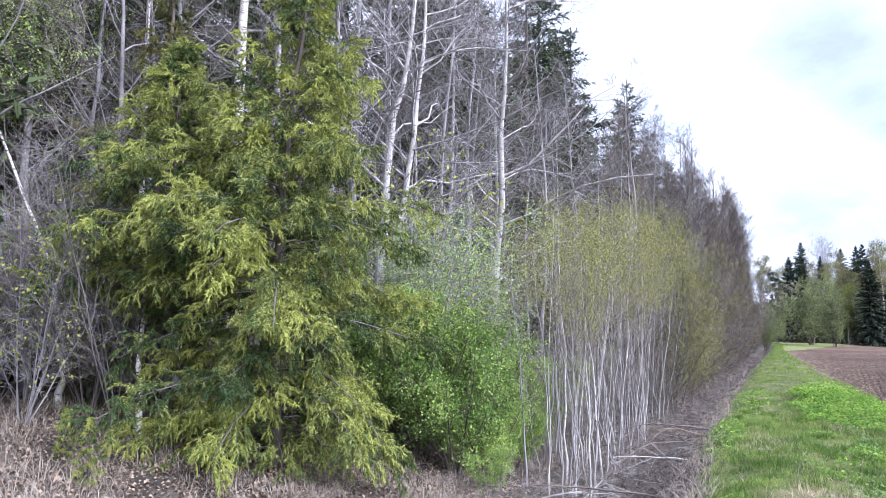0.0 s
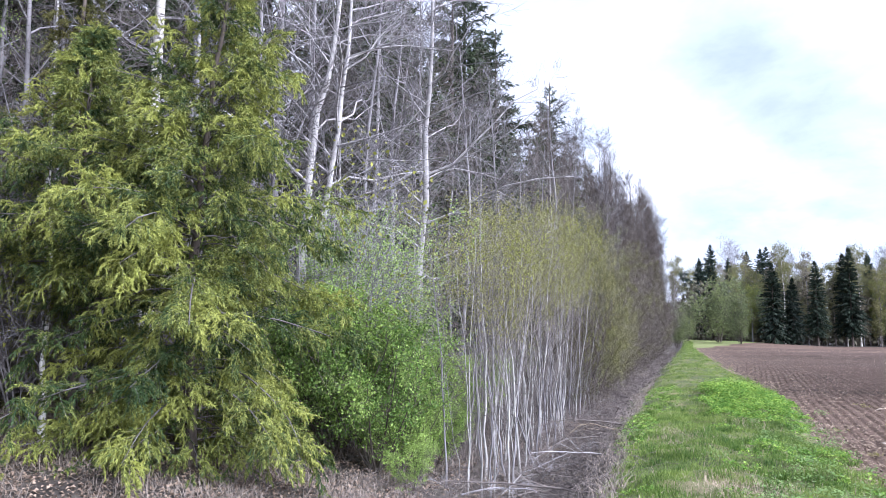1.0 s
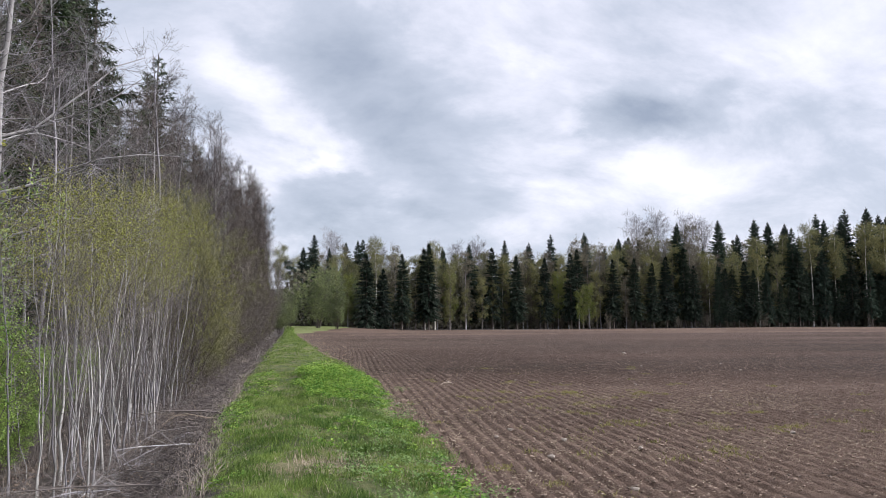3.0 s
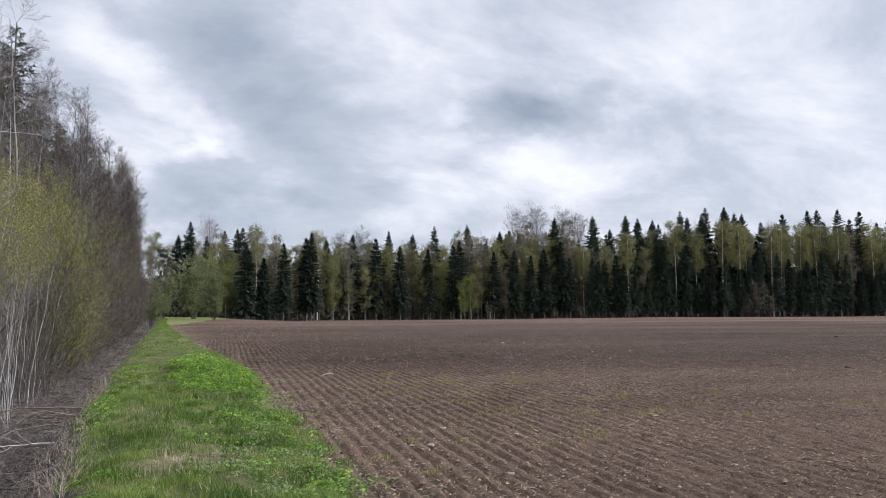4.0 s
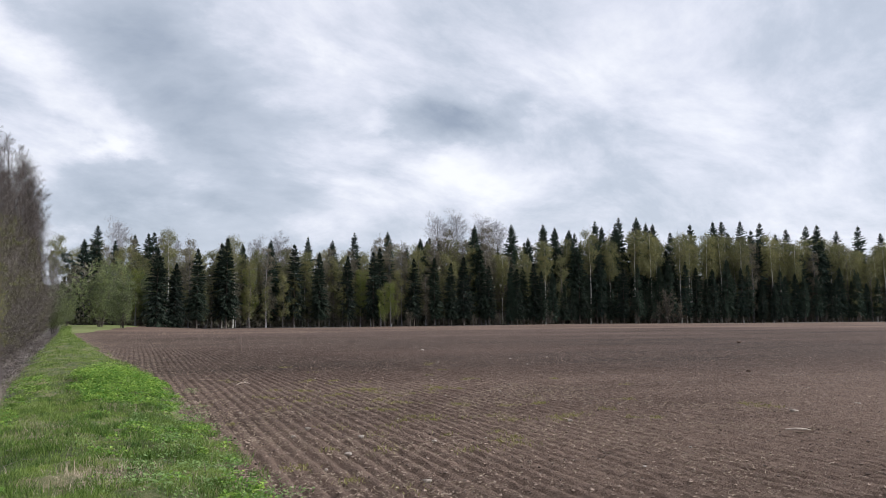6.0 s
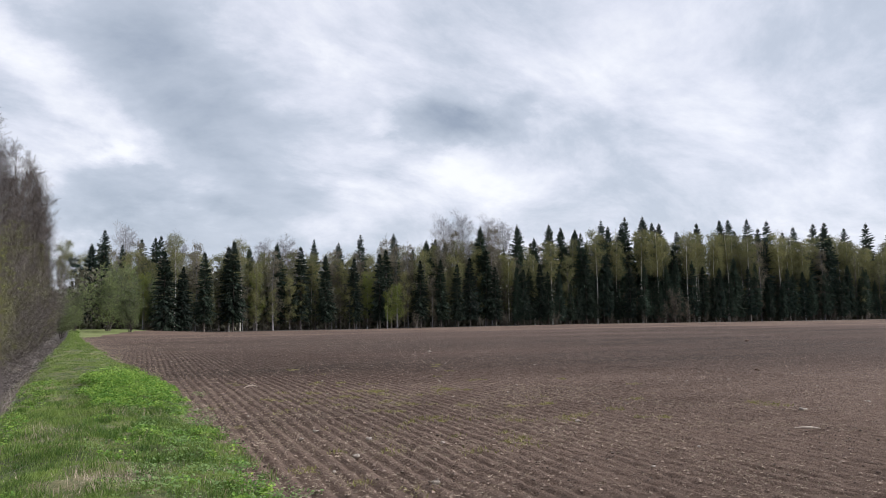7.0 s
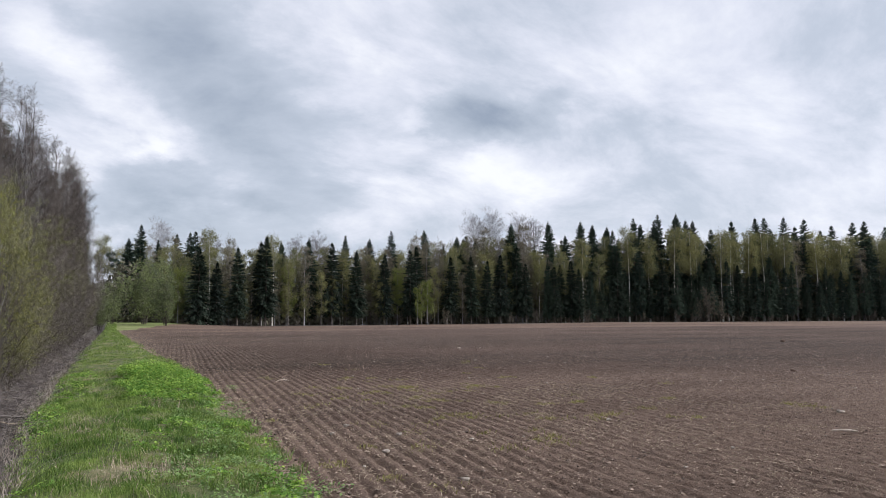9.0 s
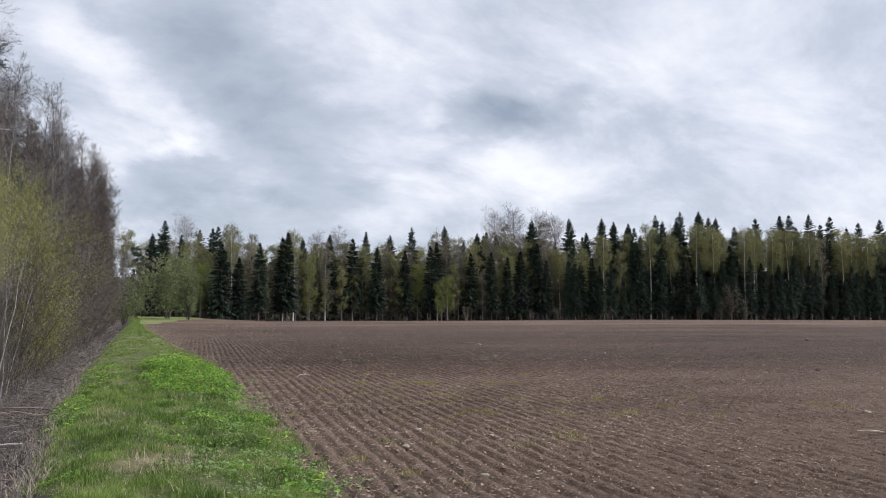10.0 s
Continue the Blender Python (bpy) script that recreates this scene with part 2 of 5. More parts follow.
def turf_mat(name, a_col, b_col, c_col, scale=0.9):
    m, N, L, p = base_mat(name)
    n1 = noise_node(N, L, scale, 5, 0.6)
    n2 = noise_node(N, L, 14.0, 6, 0.7)
    a = N.new("ShaderNodeMath"); a.operation = "MULTIPLY_ADD"; a.inputs[1].default_value = 0.5
    L.new(n2, a.inputs[0]); L.new(n1, a.inputs[2])
    L.new(ramp_node(N, L, a.outputs[0], [(0.52, a_col), (0.74, b_col), (0.95, c_col)]), p.inputs["Base Color"])
    p.inputs["Roughness"].default_value = 0.95
    bp = N.new("ShaderNodeBump"); bp.inputs["Strength"].default_value = 0.9; bp.inputs["Distance"].default_value = 0.05
    L.new(n2, bp.inputs["Height"]); L.new(bp.outputs[0], p.inputs["Normal"])
    return m


FURROW, SKEW = 0.205, math.tan(radians(4.5))
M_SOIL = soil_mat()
M_TURF = turf_mat("bank_turf", (0.030, 0.052, 0.014), (0.080, 0.095, 0.030), (0.23, 0.19, 0.105), 1.6)
M_LITTER = turf_mat("forest_litter_floor", (0.0238, 0.0194, 0.0173), (0.054, 0.0443, 0.0389), (0.1188, 0.1015, 0.0864), 2.5)
M_MEADOW = turf_mat("meadow_turf", (0.095, 0.129, 0.0285), (0.1425, 0.172, 0.0475), (0.1995, 0.1978, 0.0855), 0.2)
M_GRASS = leaf_mat("grass_blade", (0.0432, 0.098, 0.019), (0.2421, 0.325, 0.0847), 0.35, 1.9, 0.3, 0.55, 0.17)
M_STRAW = island_mat("dry_straw", (0.18, 0.138, 0.10), (0.48, 0.39, 0.30))
M_STRAW_WOOD = island_mat("dead_wood_grass", (0.0773, 0.0618, 0.0535), (0.3194, 0.2699, 0.2318))
M_WEED = leaf_mat("weed_leaf", (0.11, 0.23, 0.035), (0.37, 0.52, 0.10), 0.4, 2.6, 0.4)
M_TUFT = leaf_mat("lush_grass_blade", (0.045, 0.105, 0.018), (0.19, 0.28, 0.060), 0.35, 3.0, 0.35)
M_HERB = leaf_mat("dull_herb_leaf", (0.075, 0.15, 0.050), (0.20, 0.30, 0.10), 0.35, 3.0, 0.4)
M_SPRUCE_NEAR = leaf_mat("young_spruce_needle", (0.046, 0.082, 0.030), (0.385, 0.415, 0.105), 0.32, 2.4, 0.3, 0.55, 0.17)
M_SPRUCE_DULL = leaf_mat("dull_spruce_needle", (0.0562, 0.0688, 0.025), (0.1688, 0.1562, 0.05), 0.2, 1.2, 0.4)
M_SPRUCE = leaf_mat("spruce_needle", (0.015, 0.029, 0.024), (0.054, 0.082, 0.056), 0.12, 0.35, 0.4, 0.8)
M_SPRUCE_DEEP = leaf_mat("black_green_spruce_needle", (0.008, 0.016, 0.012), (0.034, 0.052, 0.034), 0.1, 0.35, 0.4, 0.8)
M_SPRUCE_MID = leaf_mat("shaded_spruce_needle", (0.0216, 0.0351, 0.0175), (0.0675, 0.0918, 0.0405), 0.12, 0.8, 0.5)
M_CHERRY = leaf_mat("bird_cherry_leaf", (0.11, 0.20, 0.045), (0.36, 0.50, 0.13), 0.42, 1.5, 0.5)
M_CHERRY_PALE = leaf_mat("pale_cherry_leaf", (0.15, 0.25, 0.065), (0.40, 0.52, 0.165), 0.45, 1.5, 0.5)
M_BUD = leaf_mat("fresh_willow_leaf", (0.17, 0.18, 0.045), (0.36, 0.375, 0.080), 0.4, 0.9, 0.5)
M_THICKET = leaf_mat("thicket_leaf", (0.0553, 0.0574, 0.0425), (0.1381, 0.1296, 0.0914), 0.15, 0.12, 0.3)
M_WILLOW = leaf_mat("olive_willow_leaf", (0.0609, 0.0626, 0.0191), (0.2132, 0.2175, 0.0391), 0.35, 0.35, 0.22)
M_TWIG_LEAF = leaf_mat("opening_bud", (0.1087, 0.0957, 0.0696), (0.2102, 0.1885, 0.1334), 0.25, 0.25, 0.25)
M_FIELD_WEED = leaf_mat("field_weed_leaf", (0.16, 0.16, 0.05), (0.30, 0.28, 0.10), 0.3, 2.0, 0.5)
M_WILLOW_FAR = leaf_mat("far_willow_leaf", (0.1238, 0.1685, 0.0686), (0.2694, 0.3276, 0.1316), 0.4, 0.3, 0.25)
M_FRESH_FAR = leaf_mat("far_fresh_leaf", (0.12, 0.15, 0.035), (0.23, 0.26, 0.07), 0.35, 0.3, 0.25)
M_BIRCH_LEAF = leaf_mat("young_birch_leaf", (0.1232, 0.1276, 0.058), (0.2682, 0.261, 0.1087), 0.3, 0.25, 0.25)
M_BARK_PALE = bark_mat("grey_white_bark", (0.2188, 0.21, 0.2125), (0.5, 0.4838, 0.49), 7.0, (0.10, 0.09, 0.085), 0.50)
M_BARK_BIRCH = bark_mat("birch_bark", (0.45, 0.43, 0.40), (0.72, 0.69, 0.65), 6.0, (0.06, 0.055, 0.05), 0.46)
M_BARK_DARK = bark_mat("dark_bark", (0.045, 0.036, 0.030), (0.13, 0.105, 0.09), 8.0)
M_STEM = bark_mat("sapling_bark", (0.16, 0.1536, 0.151), (0.4736, 0.4608, 0.448), 6.0, (0.12, 0.11, 0.09), 0.50)
M_TWIG = bark_mat("grey_twig", (0.1175, 0.11, 0.12), (0.3187, 0.3063, 0.3275), 4.0)
M_TWIG_BROWN = bark_mat("brown_twig", (0.10, 0.075, 0.055), (0.24, 0.19, 0.145), 4.0)
M_TWIG_DARK = bark_mat("dark_twig", (0.0775, 0.0663, 0.065), (0.2, 0.1725, 0.1625), 4.0)
M_BRUSH = island_mat("dead_brush", (0.0216, 0.0171, 0.0162), (0.2025, 0.171, 0.162))
M_TWIG_HEDGE = bark_mat("hedge_twig", (0.0394, 0.032, 0.0295), (0.123, 0.1017, 0.0902), 4.0)
M_TWIG_MAUVE = bark_mat("mauve_grey_twig", (0.0723, 0.0646, 0.068), (0.17, 0.1547, 0.1581), 4.0)
M_FALLEN = island_mat("fallen_leaf", (0.075, 0.0525, 0.04), (0.325, 0.2438, 0.1875))
M_CLOD = island_mat("soil_clod", (0.0522, 0.0359, 0.029), (0.3478, 0.2608, 0.2086))
M_STONE = turf_mat("field_stone", (0.22, 0.19, 0.16), (0.36, 0.31, 0.27), (0.5, 0.45, 0.40), 8.0)
M_WOOD = bark_mat("bleached_wood", (0.408, 0.324, 0.264), (0.744, 0.648, 0.552), 12.0)


# ---- mesh tools ----
class Geo:
    """Collects triangles and quads as arrays and makes one mesh of them."""

    def __init__(self):
        self.v, self.q, self.t, self.n = [], [], [], 0

    def quads(self, P):
        P = np.asarray(P, float).reshape(-1, 4, 3)
        self.v.append(P.reshape(-1, 3))
        self.q.append(np.arange(len(P) * 4).reshape(-1, 4) + self.n)
        self.n += len(P) * 4

    def tris(self, P):
        P = np.asarray(P, float).reshape(-1, 3, 3)
        self.v.append(P.reshape(-1, 3))
        self.t.append(np.arange(len(P) * 3).reshape(-1, 3) + self.n)
        self.n += len(P) * 3

    def tubes(self, P, R, k=4):
        """Round tapered tubes along n polylines of s points each: P (n, s, 3), R (n, s)."""
        P, R = np.asarray(P, float), np.asarray(R, float)
        n, s = P.shape[:2]
        if not n:
            return
        T = np.gradient(P, axis=1)
        T /= np.linalg.norm(T, axis=2, keepdims=True) + 1e-9
        ref = np.where(np.abs(T[:, :1, 2:3]) > 0.8, np.array([1.0, 0.1, 0.0]), np.array([0.05, 0.1, 1.0]))
        A = np.cross(T, np.broadcast_to(ref, T.shape))
        A /= np.linalg.norm(A, axis=2, keepdims=True) + 1e-9
        B = np.cross(T, A)
        ang = np.arange(k) * 2 * np.pi / k
        V = P[:, :, None] + R[:, :, None, None] * (np.cos(ang)[:, None] * A[:, :, None] + np.sin(ang)[:, None] * B[:, :, None])
        self.v.append(V.reshape(-1, 3))
        i, j, c = np.meshgrid(np.arange(n), np.arange(s - 1), np.arange(k), indexing="ij")
        a = (i * s + j) * k + c
        b = (i * s + j) * k + (c + 1) % k
        self.q.append(np.stack([a, b, b + k, a + k], -1).reshape(-1, 4) + self.n)
        self.n += n * s * k

    def mesh(self, name, material, smooth=False):
        me = bpy.data.meshes.new(name)
        V = np.concatenate(self.v) if self.v else np.zeros((0, 3))
        Q = np.concatenate(self.q) if self.q else np.zeros((0, 4), int)
        T = np.concatenate(self.t) if self.t else np.zeros((0, 3), int)
        me.vertices.add(len(V))
        me.vertices.foreach_set("co", V.astype(np.float32).ravel())
        me.loops.add(Q.size + T.size)
        me.loops.foreach_set("vertex_index", np.concatenate([Q.ravel(), T.ravel()]).astype(np.int32))
        me.polygons.add(len(Q) + len(T))
        me.polygons.foreach_set("loop_start", np.concatenate([np.arange(len(Q)) * 4, Q.size + np.arange(len(T)) * 3]).astype(np.int32))
        me.polygons.foreach_set("use_smooth", np.full(len(Q) + len(T), smooth))
        me.materials.append(material)
        me.update(calc_edges=True)
        return me


def part(name, geo, material, parent=None, label="", smooth=False):
    ob = new(name, geo.mesh(name, material, smooth) if isinstance(geo, Geo) else geo)
    if parent is not None:
        ob.parent = parent
    if label:
        ob["label"] = label
    return ob


def unit(v):
    return v / (np.linalg.norm(v, axis=-1, keepdims=True) + 1e-9)


def along(P, R, u, idx):
    """Places, directions and radii at fractions u along the polylines idx."""
    m = P.shape[1]
    f = np.clip(u, 0, 0.999) * (m - 1)
    i = f.astype(int)
    w = (f - i)[:, None]
    return P[idx, i] * (1 - w) + P[idx, i + 1] * w, unit(P[idx, i + 1] - P[idx, i]), R[idx, i] * (1 - w[:, 0]) + R[idx, i + 1] * w[:, 0]


def grow(rng, start, way, length, r0, s=4, rise=0.0, wob=0.15, tip=0.25):
    """n curved branches from start points: rise bends them up (or down)."""
    n = len(start)
    P = np.zeros((n, s, 3))
    P[:, 0] = start
    d = unit(way)
    step = (length / (s - 1))[:, None]
    lift = np.broadcast_to(np.asarray(rise, float), (n,))
    for j in range(1, s):
        P[:, j] = P[:, j - 1] + d * step
        d = d + rng.normal(0, wob, (n, 3))
        d[:, 2] += lift / (s - 1)
        d = unit(d)
    R = r0[:, None] * np.linspace(1, tip, s)[None]
    return P, R


def spawn(rng, P, R, count, lo, hi, angle, length, shrink=0.5, s=4, rise=0.0, wob=0.15, thick=0.012, keep=0.6, flat=0.0):
    """Side branches on every polyline of P."""
    n = len(P)
    idx = np.repeat(np.arange(n), count)
    u = lo + (hi - lo) * (np.tile(np.arange(count), n) + rng.random(n * count)) / count
    base, tan, rad = along(P, R, u, idx)
    az = rng.uniform(0, 2 * np.pi, len(u))
    a = unit(np.cross(tan, np.array([0.03, 0.02, 1.0]) + rng.normal(0, 0.02, tan.shape)))
    b = np.cross(a, tan)
    side = np.cos(az)[:, None] * a + np.sin(az)[:, None] * b * (1 - flat)
    side = unit(side)
    ang = np.radians(rng.normal(angle, 10, len(u)))[:, None]
    L = np.broadcast_to(np.asarray(length, float), (n,))[idx] * (1 - shrink * (u - lo) / (hi - lo)) * rng.uniform(0.65, 1.25, len(u))
    r0 = np.minimum(rad * keep, thick * L)
    Pn, Rn = grow(rng, base, tan * np.cos(ang) + side * np.sin(ang), L, r0, s, rise, wob)
    return Pn, Rn


def leaves_on(rng, geo, P, per, size, lo=0.2, drop=0.3, aspect=0.6, jitter=0.03, single=False):
    """Small bent leaves, two triangles each, along the twigs P."""
    n = len(P)
    idx = np.repeat(np.arange(n), per)
    base, tan, _ = along(P, np.zeros(P.shape[:2]), lo + (1 - lo) * rng.random(n * per), idx)
    base = base + rng.normal(0, jitter, base.shape)
    d = unit(tan * 0.5 + rng.normal(0, 0.7, base.shape) - np.array([0, 0, drop]))
    w = unit(np.cross(d, rng.normal(0, 1, base.shape)))
    sz = (size * rng.uniform(0.6, 1.35, len(base)))[:, None]
    if single:
        geo.tris(np.stack([base, base + d * sz + w * sz * aspect, base + d * sz - w * sz * aspect], 1))
        return
    geo.quads(np.stack([base, base + d * sz * 0.5 + w * sz * aspect * 0.5, base + d * sz, base + d * sz * 0.5 - w * sz * aspect * 0.5], 1))


def needles_on(rng, geo, P, per, length, width, lo=0.0, spread=0.8, hang=0.0):
    """Needle blades standing off along twigs."""
    n = len(P)
    idx = np.repeat(np.arange(n), per)
    u = lo + (1 - lo) * (np.tile(np.arange(per), n) + rng.random(n * per)) / per
    base, tan, _ = along(P, np.zeros(P.shape[:2]), u, idx)
    d = unit(tan * 0.8 + rng.normal(0, spread, base.shape) * 0.8 - np.array([0, 0, hang]))
    w = unit(np.cross(d, rng.normal(0, 1, base.shape)))
    big = np.broadcast_to(np.asarray(length, float), (n,))[idx]
    ln = (big * rng.uniform(0.7, 1.3, len(base)))[:, None]
    width = (width * big / np.max(big))[:, None]
    geo.tris(np.stack([base - w * width * 0.5, base + w * width * 0.5, base + d * ln], 1))


def trunk_line(rng, points, radius, s=14, wob=0.02):
    """A trunk through a few points (offset x, y, height), its radius falling to the top."""
    pts = np.array(points, float)
    u = np.linspace(0, 1, s)
    k = np.linspace(0, 1, len(pts))
    P = np.stack([np.interp(u, k, pts[:, c]) for c in range(3)], 1)
    for _ in range(2):
        P[1:-1] = (P[:-2] + 2 * P[1:-1] + P[2:]) / 4
    P[1:, :2] += rng.normal(0, wob, (s - 1, 2))
    R = radius * (1 - 0.85 * u) * (1 + 0.35 * np.exp(-u * 30))
    return P[None], R[None]


def place(ob, x, y, z=None, turn=0.0, size=1.0, lean=0.0):
    zz = ground_z(x, y) - 0.03 if z is None else z
    ob.matrix_basis = pose(x, y, zz, lean, 0, turn) @ Matrix.Diagonal((size, size, size, 1))
    return ob


def repeat(ob, x, y, turn, size, lean=0.0):
    c = copy_thing(ob, pose(0, 0, 0))
    return place(c, x, y, None, turn, size, lean)


# ---- the ground ----
def right_edge(y):
    return np.interp(y, [0, 7, 11, 15, 22, 30, 45, 67, 95, 135], [1.65, 1.67, 1.74, 1.90, 2.05, 1.88, 1.45, 1.05, 0.6, 0.9])


def left_edge(y):
    return np.interp(y, [0, 8, 12, 20, 35, 60, 80, 110], [-0.60, -0.66, -0.92, -1.05, -1.0, -0.80, -0.62, -0.5])


def wavy(x, y, f, a, ph=0.0):
    return a * (np.sin(x * f + 1.7 * np.sin(y * f * 0.61 + ph) + ph) * np.cos(y * f * 0.83 - 1.3 * np.sin(x * f * 0.47 + ph)))


def ground_height(x, y):
    x, y = np.asarray(x, float), np.asarray(y, float)
    xr, xl = right_edge(y), left_edge(y)
    w = np.clip((x - xl) / (xr - xl), 0, 1)
    crest = np.interp(y, [0, 30, 70, 110, 140], [0.10, 0.16, 0.20, 0.12, 0.05])
    z = crest * np.sin(np.pi * np.clip(w, 0, 1)) ** 0.7
    z = z + np.where((w > 0) & (w < 1), wavy(x, y, 2.3, 0.045) + wavy(x, y, 4.9, 0.03, 2.0) + wavy(x, y, 0.9, 0.04, 1.0) + wavy(x, y, 9.0, 0.012, 0.6), 0)
    # the ditch and the rise into the wood
    d = np.maximum(xl - x, 0)
    fade = np.interp(y, [0, 60, 110, 130], [1, 0.9, 0.5, 0.1])
    ditch = np.interp(d, [0, 0.3, 1.0, 1.4, 2.3, 4.5, 9.0, 15.0], [0, -0.14, -0.74, -0.78, -0.52, -0.20, 0.45, 0.75])
    z = z + ditch * fade + np.where(d > 0, wavy(x, y, 1.7, 0.05, 2.0) * np.clip(d, 0, 1), 0)
    # the meadow at the bank's end climbs to the wood
    z = z + np.interp(y, [96, 136], [0, 0.75]) * np.interp(x, [8, 22], [1, 0]) * np.interp(x, [-12, -4], [0, 1])
    # far land lies a little higher behind the field
    return z + np.where(x > xr, wavy(x, y, 0.035, 0.10, 0.5) * np.clip((x - xr) / 25, 0, 1), 0)


def ground_z(x, y):
    return float(ground_height(x, y))


def build_ground():
    gx = np.concatenate([-np.geomspace(1500, 16, 18), np.arange(-15, -4, 0.4), np.arange(-4, 1.3, 0.13), np.arange(1.3, 11, 0.040), np.arange(11, 17, 0.054),
                         np.arange(17, 30, 0.135), np.geomspace(30, 1500, 40)])
    gy = np.concatenate([-np.geomspace(600, 9, 10), np.arange(-8, 0, 0.22), np.arange(0, 22, 0.085), np.arange(22, 45, 0.3), np.arange(45, 140, 1.0), np.geomspace(140, 1800, 40)])
    X, Y = np.meshgrid(gx, gy, indexing="ij")
    Z = ground_height(X, Y)
    rng = np.random.default_rng(5)
    xr = right_edge(Y)
    field = (X > xr)
    near = np.clip((32 - X) / 6, 0, 1) * np.clip((48 - Y) / 14, 0, 1) * np.clip((Y + 9) / 2, 0, 1)
    ph = (X - SKEW * Y + 0.04 * np.sin(Y * 0.31) + 0.008 * np.sin(Y * 1.3)) / FURROW
    ridge = np.abs(((ph % 1.0) - 0.5) * 2)
    lump = rng.normal(0, 1, X.shape)
    soft = lump.copy()
    soft[1:-1, 1:-1] = (lump[:-2, 1:-1] + lump[2:, 1:-1] + lump[1:-1, :-2] + lump[1:-1, 2:] + 2 * lump[1:-1, 1:-1]) / 6
    even = 0.95 + 0.12 * np.sin(X * 0.7 + np.sin(Y * 0.4)) * np.sin(Y * 0.25)
    Z = Z + np.where(field, near * (np.exp(-((ridge - 1.0) / 0.30) ** 2) * -0.052 * np.clip(even + 0.06 * wavy(X, Y, 3.1, 1.0, 0.3), 0.4, 1.2) * np.clip((18 - X) / 12, 0.3, 1) + (soft * 0.009 + np.clip(lump, -1, 2) * 0.005) * np.clip((22 - X) / 16, 0.4, 1)) * np.clip((X - xr) / 0.3, 0, 1), 0)
    n, m = X.shape
    me = bpy.data.meshes.new("ground")
    V = np.stack([X, Y, Z], -1).reshape(-1, 3)
    i, j = np.meshgrid(np.arange(n - 1), np.arange(m - 1), indexing="ij")
    a = (i * m + j).ravel()
    F = np.stack([a, a + m, a + m + 1, a + 1], -1)
    me.vertices.add(len(V)); me.vertices.foreach_set("co", V.astype(np.float32).ravel())
    me.loops.add(F.size); me.loops.foreach_set("vertex_index", F.astype(np.int32).ravel())
    me.polygons.add(len(F)); me.polygons.foreach_set("loop_start", (np.arange(len(F)) * 4).astype(np.int32))
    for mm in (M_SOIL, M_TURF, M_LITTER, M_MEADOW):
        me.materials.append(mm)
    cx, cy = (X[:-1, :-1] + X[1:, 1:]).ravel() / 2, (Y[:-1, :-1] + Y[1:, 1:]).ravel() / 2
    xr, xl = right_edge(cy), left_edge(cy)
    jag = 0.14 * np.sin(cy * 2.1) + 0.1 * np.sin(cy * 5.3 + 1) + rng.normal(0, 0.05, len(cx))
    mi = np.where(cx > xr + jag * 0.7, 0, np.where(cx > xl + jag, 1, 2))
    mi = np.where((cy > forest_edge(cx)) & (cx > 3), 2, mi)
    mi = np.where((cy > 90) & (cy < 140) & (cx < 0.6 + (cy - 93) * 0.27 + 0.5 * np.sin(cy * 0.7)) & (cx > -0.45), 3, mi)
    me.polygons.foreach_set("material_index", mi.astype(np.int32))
    me.polygons.foreach_set("use_smooth", np.ones(len(F), bool))
    me.update(calc_edges=True)
    tagged(new("ground", me), "ploughed brown field, grassy bank, ditch and forest floor", "ground", kind="structure")


def forest_edge(x):
    return 130 + np.interp(x, [0, 10, 40, 80, 130, 220, 400], [0, 1, 12, 20, 30, 24, 10])


build_ground()


# ---- trees ----
def bare_tree(rng, name, trunks, radius, limbs, limb_len, bark, label, twig=M_TWIG, leaf=None, per=0, leaf_size=0.05, lo=0.25, sub=8, subsub=8, angle=58, rise=0.25, fine=3, thin=0.0022, limb_mat=None, split=True, shrink=0.6, fringe=None, jitter=None, leaf_top=1.0, limb_thick=0.009, limb_wob=0.11):
    """A broadleaved tree in early spring: pale trunk or trunks, limbs, fine twigs and, if given, the first leaves."""
    top = new(name)
    limb_g, twig_g, leaf_g = Geo(), Geo(), Geo()
    limb_mat = limb_mat or (twig if bark is M_BARK_BIRCH else bark)
    for pts in trunks:
        g = Geo()
        P, R = trunk_line(rng, pts, radius if pts is trunks[0] else radius * 0.75)
        g.tubes(P, R, 8)
        part("trunk", g, bark, top, smooth=True)
        P1, R1 = spawn(rng, P, R, limbs, lo, 0.98, angle, limb_len, shrink, 6, rise, limb_wob, limb_thick, 0.55)
        if split:
            for i in range(len(P1)):
                g = Geo()
                g.tubes(P1[i:i + 1], R1[i:i + 1], 4)
                part("limb", g, limb_mat, top, smooth=True)
        else:
            twig_g.tubes(P1, R1, 3)
        P2, R2 = spawn(rng, P1, R1, sub, 0.2, 0.97, 45, limb_len * 0.42, 0.5, 3, rise * 0.6, 0.16, 0.009, 0.7)
        twig_g.tubes(P2, np.maximum(R2, thin), 3)
        P3, R3 = spawn(rng, P2, R2, subsub, 0.15, 0.98, 42, limb_len * 0.17, 0.3, fine, 0.1, 0.2, 0.014, 0.8)
        if split if fringe is None else fringe:
            twig_g.tubes(P3, np.maximum(R3, thin), 3)
        if leaf:
            P3 = P3[P3[:, 0, 2] < leaf_top * pts[-1][2]]
            leaves_on(rng, leaf_g, P3, per, leaf_size, jitter=jitter or (0.03 if split else 0.3), single=thin > 0.006)
    tagged(part("twig_spray", twig_g, twig, top), kind="stuff")
    if leaf:
        tagged(part("foliage", leaf_g, leaf, top), kind="stuff")
    return tagged(top, label, "tree")


